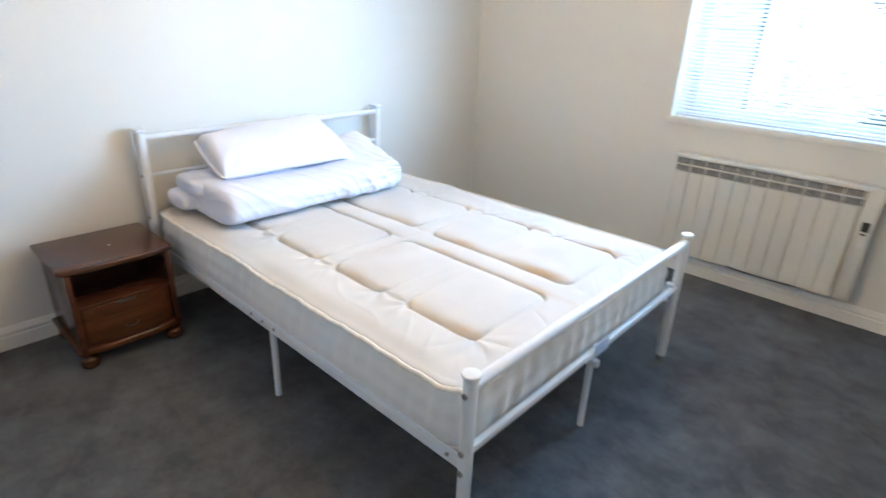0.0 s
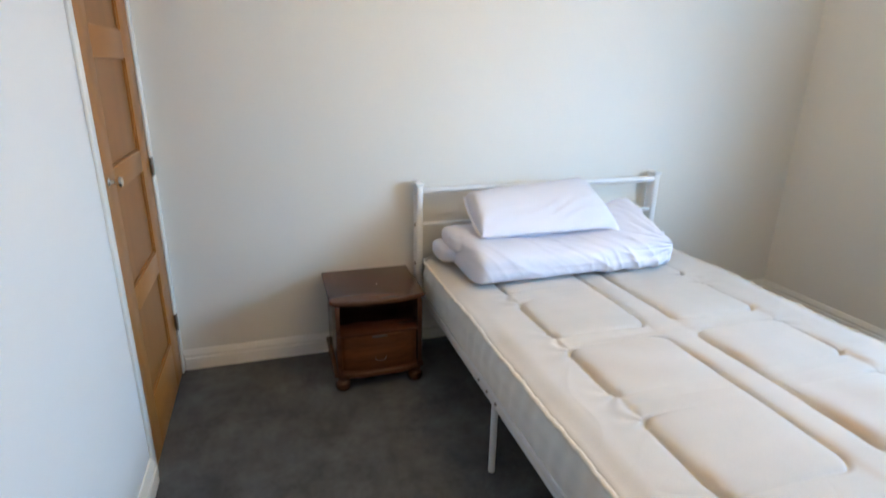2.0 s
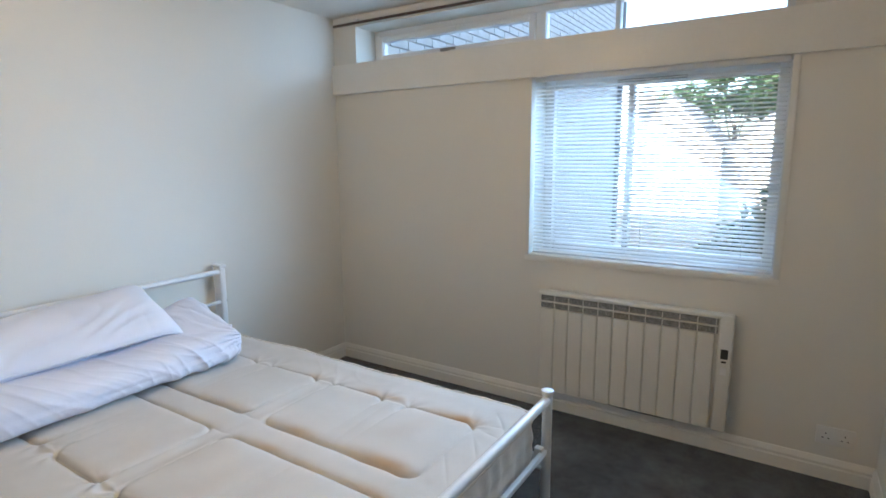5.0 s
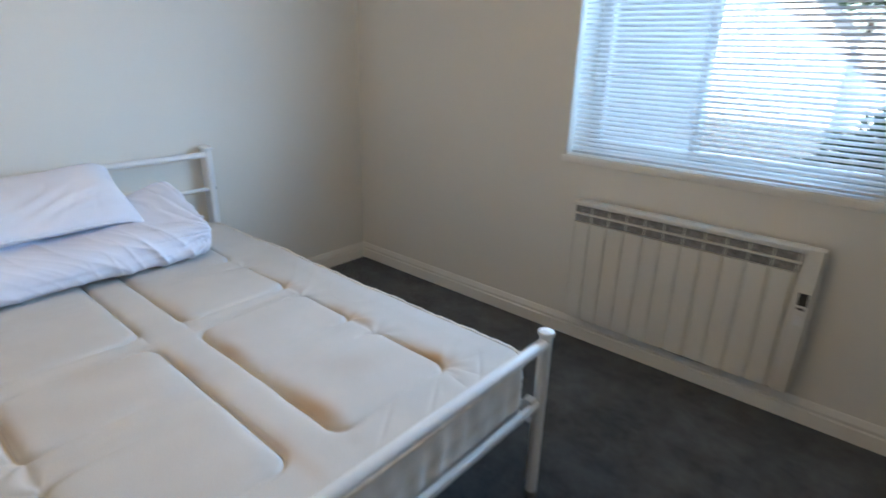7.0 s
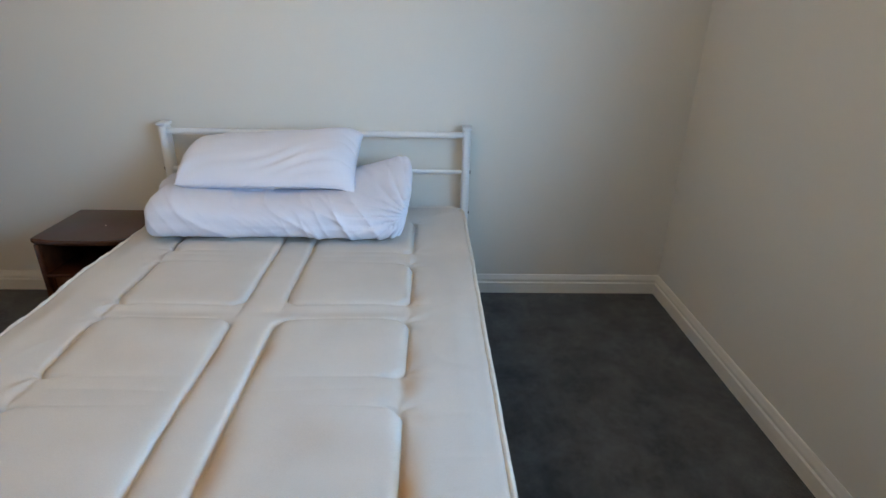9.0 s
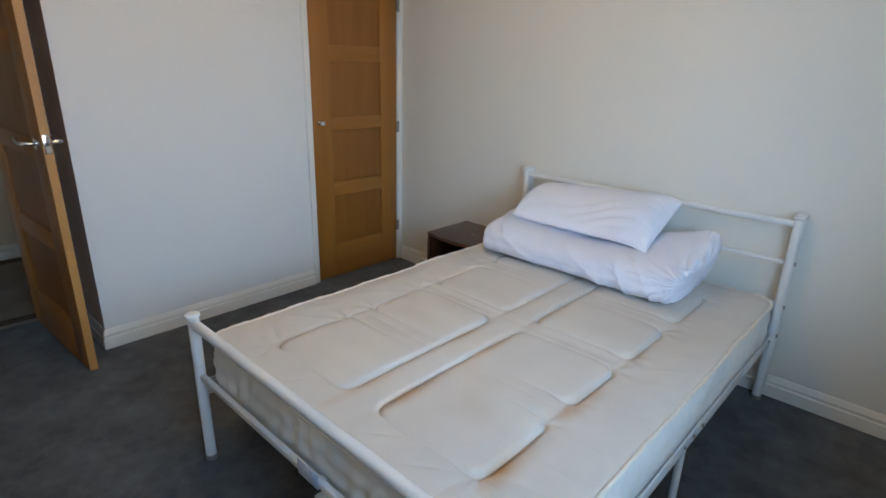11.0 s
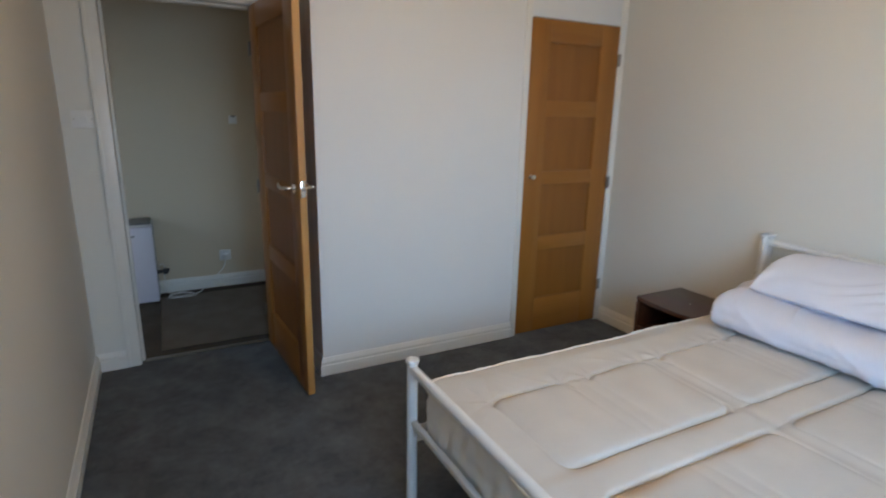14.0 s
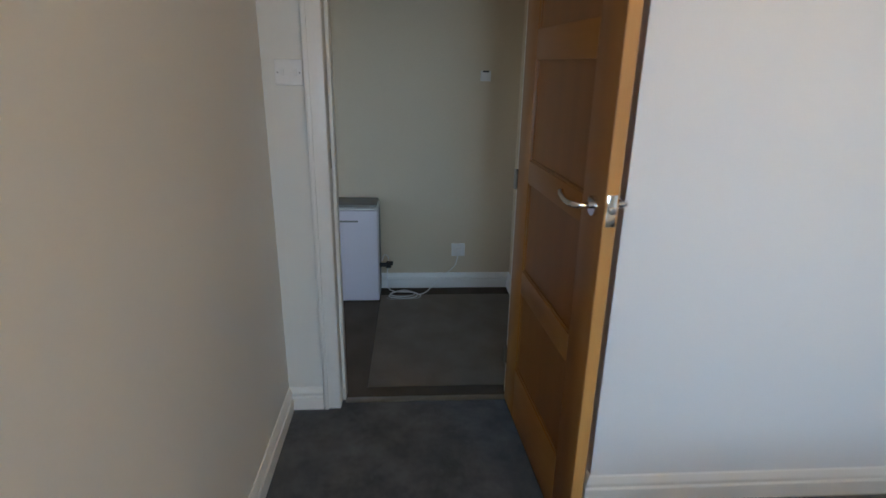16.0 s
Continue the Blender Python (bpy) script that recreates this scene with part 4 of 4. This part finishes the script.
pillow()


def bolster(cx, cz, hx, hz, y0, y1, power, seed, tall=None, crumple=0.0045, end=12.0, nu=260, nt=110, pleat=0.007):
    """A soft rolled length of cloth along y: a rounded section that closes at both ends, with slanting creases that gather towards one end."""
    u, t = np.meshgrid(np.linspace(-1, 1, nu), np.linspace(0, 2 * math.pi, nt, endpoint=False), indexing="ij")
    close = np.clip(1 - np.abs(u) ** end, 0, 1) ** 0.33
    c, s = np.cos(t), np.sin(t)
    rx = np.sign(c) * np.abs(c) ** (2 / power)
    rz = np.sign(s) * np.abs(s) ** (2 / power)
    y = (y0 + y1) / 2 + u * (y1 - y0) / 2
    run = rz * hz - rx * hx * 0.6
    fold = 0.0
    for q, (f, lean, size) in enumerate(((38, 1.2, 1.0), (63, 0.9, 0.55), (24, 1.6, 1.1), (110, 1.0, 0.25))):
        phase = f * (y + (lean + 0.35 * wobble(y, run, seed + 40 + q, 0.8)) * run) + 6.5 * wobble(y, run * 1.6, seed + 11 * q, 1.1)
        patch = np.clip(0.45 + 0.8 * wobble(y, run * 1.2, seed + 1 + 7 * q, 1.5), 0.02, 1.4)
        fold = fold + size * ((1 - np.abs(np.sin(phase * 0.5))) ** 2.2 - 0.25) * patch
    swell = 1 + 0.035 * wobble(y, t * 0.1, seed + 2, 1.2)
    lift = crumple * 1.5 * fold
    # pleats spread like a fan from the lower front corner at the far end
    away, turned = np.hypot(y - y1, 0.8 * (run + hz * 1.4)), np.arctan2(run + hz * 1.4, y1 - y + 0.015)
    fan = np.exp(-(away / 0.20) ** 2) * np.clip(away / 0.04, 0, 1)
    lift = lift + pleat * 0.75 * fan * (ridges(turned * 23 + 2.5 * wobble(y, run, seed + 5, 2.0)) - 0.7)
    gather = np.exp(-((1 - u) / 0.07) ** 2)
    lift = lift + gather * 0.45 * pleat * (0.5 * np.sin(t * 19 + seed) + 0.5 * np.sin(t * 31 + 2 * seed)) * (0.5 + 0.5 * np.clip(wobble(t, u, seed + 8, 0.3), -0.6, 1))
    x = cx + rx * hx * close * swell + lift * c
    z = cz + rz * hz * close * swell + lift * s * 0.8
    if tall is not None:
        z = z + tall(x, y) * np.clip((z - cz + hz) / (2 * hz), 0, 1)
    y = y + 0.018 * np.clip((u - 0.6) / 0.4, 0, 1) * np.clip((z - cz) / hz, -1, 1) + 0.5 * lift * np.sign(u) * np.clip((np.abs(u) - 0.94) / 0.06, 0, 1)
    return np.stack([x, y, np.maximum(z, cz - hz)], -1)


def cloth(points, origin):
    bm = bmesh.new()
    rows = sheet(bm, [[tuple(p - origin) for p in row] + [tuple(row[0] - origin)] for row in points])
    bm.faces.new(rows[0][:-1])
    bm.faces.new(rows[-1][:-1][::-1])
    bmesh.ops.remove_doubles(bm, verts=bm.verts, dist=0.0003)
    bmesh.ops.recalc_face_normals(bm, faces=bm.faces)
    return bm


def duvet():
    o = np.array((-2.28, 1.5, 0.53))
    d = thing("folded_duvet", "rolled white cotton duvet lying across the mattress", "duvet", tuple(o))

    def back_hump(x, y):
        return 0.115 * np.clip((y - 1.60) / 0.38, 0, 1) * np.clip((-2.12 - x) / 0.30, 0, 1) + 0.010 * np.clip((1.3 - y) / 0.3, 0, 1) - 0.012 * np.exp(-((y - 1.45) / 0.25) ** 2)

    part("roll", cloth(bolster(-2.252, 0.601, 0.254, 0.083, 0.985, 1.990, 3.2, 31, back_hump, 0.0048, 34.0, 420, 200, 0.017), o), LINEN, d, crease=80)
    part("fold", cloth(bolster(-2.335, 0.652, 0.130, 0.047, 0.955, 1.45, 2.6, 37, None, 0.004, 14.0, 120, 70, 0.003), o), LINEN, d, "inner fold showing at the end", crease=80)
    part("fold", cloth(bolster(-2.385, 0.580, 0.105, 0.044, 0.922, 1.40, 2.6, 41, None, 0.004, 14.0, 120, 70, 0.003), o), LINEN, d, "inner fold showing at the end", crease=80)
    return d


duvet()


# ---- bedside cabinet ----
def bedside_cabinet():
    x0, x1, y0, y1 = -2.590, -2.185, 0.397, 0.825
    n = thing("bedside_cabinet", "dark varnished mahogany bedside cabinet with one drawer", "bedside cabinet", ((x0 + x1) / 2, (y0 + y1) / 2, 0))
    hx, hy = (x1 - x0) / 2, (y1 - y0) / 2

    def serpentine(s, out):
        """The wavy front edge, s from -1 to 1 across."""
        return out + 0.010 * math.cos(s * math.pi) - 0.004 * math.cos(s * 2 * math.pi) - 0.014 * max(0.0, (abs(s) - 0.88) / 0.12) ** 2

    def shaped(z0, z1, back, out, half, round_by=0.005):
        bm = bmesh.new()
        rim = [(back, -half)] + [(serpentine(-1 + 2 * k / 36, out), -half + 2 * half * k / 36) for k in range(37)] + [(back, half)]
        top, low = [bm.verts.new((a, b, z1)) for a, b in rim], [bm.verts.new((a, b, z0)) for a, b in rim]
        bm.faces.new(top[::-1])
        bm.faces.new(low)
        for k in range(len(rim)):
            q = (k + 1) % len(rim)
            bm.faces.new((low[k], low[q], top[q], top[k]))
        bmesh.ops.recalc_face_normals(bm, faces=bm.faces)
        outer = [e for e in bm.edges if abs(e.verts[0].co.z - e.verts[1].co.z) < 1e-6]
        bmesh.ops.bevel(bm, geom=outer, offset=round_by, segments=3, profile=0.5, affect="EDGES")
        return bm

    part("top", shaped(0.424, 0.448, -hx, hx - 0.010, hy, 0.008), MAHOGANY, n)
    for y in (-hy + 0.022, hy - 0.036):
        part("side_panel", box(bmesh.new(), -hx + 0.006, hx - 0.024, y, y + 0.014, 0.062, 0.424, 0.002), MAHOGANY, n)
        part("front_pilaster", box(bmesh.new(), hx - 0.036, hx - 0.018, y - 0.003, y + 0.018, 0.085, 0.424, 0.004), MAHOGANY, n)
    part("back_panel", box(bmesh.new(), -hx + 0.006, -hx + 0.012, -hy + 0.036, hy - 0.036, 0.062, 0.424), MAHOGANY, n)
    part("shelf", box(bmesh.new(), -hx + 0.012, hx - 0.022, -hy + 0.036, hy - 0.036, 0.270, 0.284, 0.002), MAHOGANY, n)
    drawer = part("drawer", shaped(0.098, 0.268, hx - 0.045, hx - 0.026, hy - 0.040, 0.004), MAHOGANY_DRAWER, n, "reddish drawer front")
    part("finger_notch", box(bmesh.new(), hx - 0.030, hx - 0.0185, -0.035, 0.035, 0.258, 0.2675, 0.002), DARK, drawer)
    pull = [(hx - 0.018, -0.026, 0.160), (hx - 0.008, -0.020, 0.152), (hx - 0.006, 0.0, 0.148), (hx - 0.008, 0.020, 0.152), (hx - 0.018, 0.026, 0.160)]
    part("handle", pipe(bmesh.new(), curve_through(pull, 6), 0.0019, 8), BRONZE, drawer, "thin curved metal handle")
    part("plinth", shaped(0.066, 0.097, -hx, hx - 0.012, hy - 0.006, 0.010), MAHOGANY_DRAWER, n)
    foot = [(0.020, 0.0), (0.031, 0.008), (0.036, 0.024), (0.033, 0.042), (0.022, 0.052), (0.026, 0.060), (0.026, 0.067)]
    for x in (-hx + 0.045, hx - 0.050):
        for y in (-hy + 0.045, hy - 0.045):
            part("bun_foot", lathe(bmesh.new(), foot, (x, y, 0)), MAHOGANY, n)
    part("speck", lathe(bmesh.new(), [(0.0035, 0), (0.003, 0.0012), (0.001, 0.0016)], (0.01, 0.02, 0.448), sides=10), PLASTIC, n, "tiny white paint fleck")
    return n


bedside_cabinet()

# ---- the hall ----
mat = thing("hall_mat", "flat beige-grey mat lying on the hall carpet", "mat", (-0.215, -1.50, 0))
bm = bmesh.new()
sheet(bm, [[(-0.42 + 0.84 * i / 20 + (0.014 * (j / 20 - 0.5) if i == 20 else 0), -0.52 + 1.04 * j / 20, 0.009 + 0.0015 * math.sin(i * 0.9) * math.sin(j * 0.7)) for j in range(21)] for i in range(21)])
bmesh.ops.solidify(bm, geom=bm.faces[:], thickness=0.008)
part("mat_body", bm, MAT, mat)

unit = thing("dehumidifier", "white boxy dehumidifier with a grey top", "appliance", (0.375, -2.045, 0))
part("shell", box(bmesh.new(), -0.172, 0.172, -0.10, 0.112, 0.008, 0.585, 0.010, 3), LILAC, unit)
part("top_rim", box(bmesh.new(), -0.174, 0.174, -0.102, 0.114, 0.587, 0.600, 0.006), PLASTIC, unit)
part("top_grille", box(bmesh.new(), -0.166, 0.166, -0.094, 0.106, 0.601, 0.618, 0.008), GREY, unit, "grey top grille")
part("side_band", box(bmesh.new(), -0.1755, -0.171, -0.095, 0.02, 0.02, 0.575, 0.001), GREY, unit)
part("maker_mark", box(bmesh.new(), -0.055, 0.055, 0.1115, 0.1135, 0.515, 0.525), GREY, unit, "plain grey bar where a mark is printed")
for x in (-0.13, 0.13):
    part("foot", box(bmesh.new(), x - 0.02, x + 0.02, -0.08, 0.08, 0.0, 0.010, 0.002), DARK, unit)
# black power adapter at the end of the coiled cable
adapter_black = thing("black_adapter", "black plastic power adapter by the appliance's side", "fitting", (0.165, -2.02, 0.215))
part("body", lathe(bmesh.new(), [(0.016, -0.035), (0.022, -0.028), (0.022, -0.005), (0.013, 0.0), (0.013, 0.038)], axis="x"), DARK, adapter_black)
part("lever", box(bmesh.new(), -0.045, -0.02, -0.006, 0.006, -0.004, 0.022, 0.003), DARK, adapter_black)
coil = thing("power_cable", "white power cable coiled on the hall floor", "cable", (0.06, -2.02, 0))
loops = [(-0.355, -0.105, 0.232), (-0.335, -0.085, 0.175), (-0.27, -0.07, 0.115), (-0.19, -0.06, 0.045), (-0.12, -0.02, 0.005)]
for k in range(26):
    a = k * 0.62
    loops.append((-0.005 + (0.105 - 0.0014 * k) * math.cos(a + 0.4) + 0.012 * math.sin(k * 1.3), 0.01 + (0.068 - 0.0008 * k) * math.sin(a + 0.4) + 0.004 * math.sin(k * 2.1), 0.005 + 0.0009 * k))
loops += [(0.08, -0.03, 0.03), (0.10, -0.06, 0.12), (0.09, -0.07, 0.23), (0.115, -0.06, 0.26), (0.13, -0.05, 0.22)]
part("cord", pipe(bmesh.new(), curve_through(loops, 5), 0.0035, 8), PLASTIC, coil)

# ---- outside ----
GZ = -1.0
# the yard's shade is in this dark grey
setting("ground", box(bmesh.new(), -600, 600, -600, 600, GZ - 0.3, GZ), PAVING, "yard and ground, dark grey standing in for shade", "ground")

WX, WY0, WY1, WH = -2.55, 3.60, 10.1, 6.0
nb = thing("brick_wing", "shaded grey-brown brick wing beside the yard", "building", (WX, WY0, GZ))
part("wall", box(bmesh.new(), -4.0, -0.012, 0.0, WY1 - WY0, 0.0, WH), MORTAR, nb)
bm = bmesh.new()
sheet(bm, [[(0.3, -0.02, WH - 0.03), (-2.0, -0.02, WH + 1.5), (-4.3, -0.02, WH - 0.03)], [(0.3, WY1 - WY0 + 0.25, WH - 0.03), (-2.0, WY1 - WY0 + 0.25, WH + 1.5), (-4.3, WY1 - WY0 + 0.25, WH - 0.03)]])
bmesh.ops.solidify(bm, geom=bm.faces[:], thickness=0.12)
part("roof", bm, ROOF, nb)
part("downpipe", rod(bmesh.new(), (0.05, WY1 - WY0 - 0.06, 0.0), (0.05, WY1 - WY0 - 0.06, WH), 0.045, 12), GREY, nb, "dark grey rainwater downpipe")
part("gutter", rod(bmesh.new(), (0.34, 0.0, WH - 0.06), (0.34, WY1 - WY0 + 0.25, WH - 0.06), 0.055, 12), PVC, nb)


def gabled_house(at, half, eaves, peak, label):
    """A house with its white gable end towards the yard."""
    h = thing("white_house", label, "house", at, group="white houses")
    bm = bmesh.new()
    ends = [[bm.verts.new((x, y, z)) for x, z in ((-half, 0), (half, 0), (half, eaves), (0, peak), (-half, eaves))] for y in (0.0, 7.0)]
    bm.faces.new(ends[0])
    bm.faces.new(ends[1][::-1])
    for k in range(5):
        bm.faces.new((ends[0][k], ends[1][k], ends[1][(k + 1) % 5], ends[0][(k + 1) % 5]))
    bmesh.ops.recalc_face_normals(bm, faces=bm.faces)
    part("wall", bm, RENDER_WHITE, h)
    bm = bmesh.new()
    lift, out = 0.05, 0.12
    sheet(bm, [[(-half - out, y, eaves - out + lift), (0, y, peak + lift), (half + out, y, eaves - out + lift)] for y in (-0.1, 7.1)])
    bmesh.ops.solidify(bm, geom=bm.faces[:], thickness=0.10)
    part("roof", bm, RENDER_WHITE, h, "pale sunlit roof")
    return h


gabled_house((-4.3, 24.0, GZ), 1.95, 2.75, 4.85, "white rendered gable-ended house in full sun")
gabled_house((-7.6, 26.0, GZ), 1.6, 5.3, 6.0, "taller white rendered house end behind the others")
gabled_house((-0.6, 24.6, GZ), 2.0, 2.55, 4.15, "smaller white gable-ended house in full sun")


def foliage(bm, rng, centres, leaf, per):
    """Small leaves scattered through clumps, each a bent pair of faces."""
    for c, r in centres:
        for _ in range(per):
            way = Vector((rng.gauss(0, 1), rng.gauss(0, 1), rng.gauss(0, 1))).normalized()
            p = Vector(c) + way * r * rng.uniform(0.45, 1.08)
            a = Vector((rng.gauss(0, 1), rng.gauss(0, 1), rng.gauss(0, 0.6))).normalized()
            b = a.cross(way).normalized() if a.cross(way).length > 0.05 else Vector((1, 0, 0))
            s = leaf * rng.uniform(0.6, 1.4)
            v = [bm.verts.new(p + q) for q in (-a * s, b * s * 0.5, a * s, -b * s * 0.5)]
            bm.faces.new(v)
    return bm


def tree(at, high, spread, seed, mat_leaf):
    rng = random.Random(seed)
    t = thing("tree", "leafy green tree behind the yard", "tree", at)
    bm = bmesh.new()
    rod(bm, (0, 0, -0.1), (0.05, 0.02, high * 0.55), 0.16, 10, 0.09)
    tips = []
    for k in range(9):
        a = k * 2.4 + rng.uniform(-0.3, 0.3)
        start = Vector((0.03, 0.01, high * rng.uniform(0.3, 0.55)))
        tip = Vector((math.cos(a) * spread * rng.uniform(0.4, 0.8), math.sin(a) * spread * rng.uniform(0.4, 0.8), high * rng.uniform(0.5, 0.95)))
        rod(bm, start, tip, 0.05, 7, 0.015)
        tips.append(tip)
    part("trunk", bm, BARK, t)
    centres = [(tuple(tip + Vector((rng.uniform(-1, 1), rng.uniform(-1, 1), rng.uniform(-1, 1))) * spread * 0.3), spread * rng.uniform(0.2, 0.36)) for tip in tips for _ in range(3)]
    part("crown", foliage(bmesh.new(), rng, centres, 0.16, 170), mat_leaf, t)
    return t


for at, high, spread, seed in (((-3.0, 35.0, GZ), 7.6, 3.2, 5), ((1.0, 34.0, GZ), 7.2, 3.2, 6), ((-7.6, 36.0, GZ), 7.0, 3.0, 7)):
    tree(at, high, spread, seed, HEDGE)
hedge = thing("hedge", "dark green sloping hedge beside the yard", "hedge", (0.2, 10.0, GZ))
rng = random.Random(11)
clumps = [((-1.4 + 0.12 * k, rng.uniform(-0.1, 0.1), z), 0.26) for k in range(18) for z in np.arange(0.2, 0.75 + 0.135 * k, 0.34)]
part("leaves", foliage(bmesh.new(), rng, clumps, 0.055, 90), HEDGE, hedge)
bm = bmesh.new()
for k in range(8):
    rod(bm, (-0.8 + 0.45 * k, 0, -0.02), (-0.75 + 0.45 * k, 0.02, 0.5), 0.018, 7, 0.01)
part("stems", bm, BARK, hedge)

# bricks of the neighbouring wall: those next to the gap as pieces, the rest joined
brick_mesh = mesh_of("brick", box(bmesh.new(), -0.012, 0.008, -0.1075, 0.1075, -0.0325, 0.0325), BRICK)
rest, count = bmesh.new(), 0
cuts = [(0.12 + 0.225 * c + (0.1125 if r % 2 else 0.0), 0.04 + 0.075 * r) for c in range(28) for r in range(79)]
for y, z in cuts:
    if count < 300 and 1.9 < z < 3.7:
        ob = new("brick", brick_mesh)
        ob.parent, ob.location = nb, (0.0, y, z)
        count += 1
    else:
        box(rest, -0.012, 0.008, y - 0.1075, y + 0.1075, z - 0.0325, z + 0.0325)
tagged(part("brickwork", rest, BRICK, nb), kind="stuff")
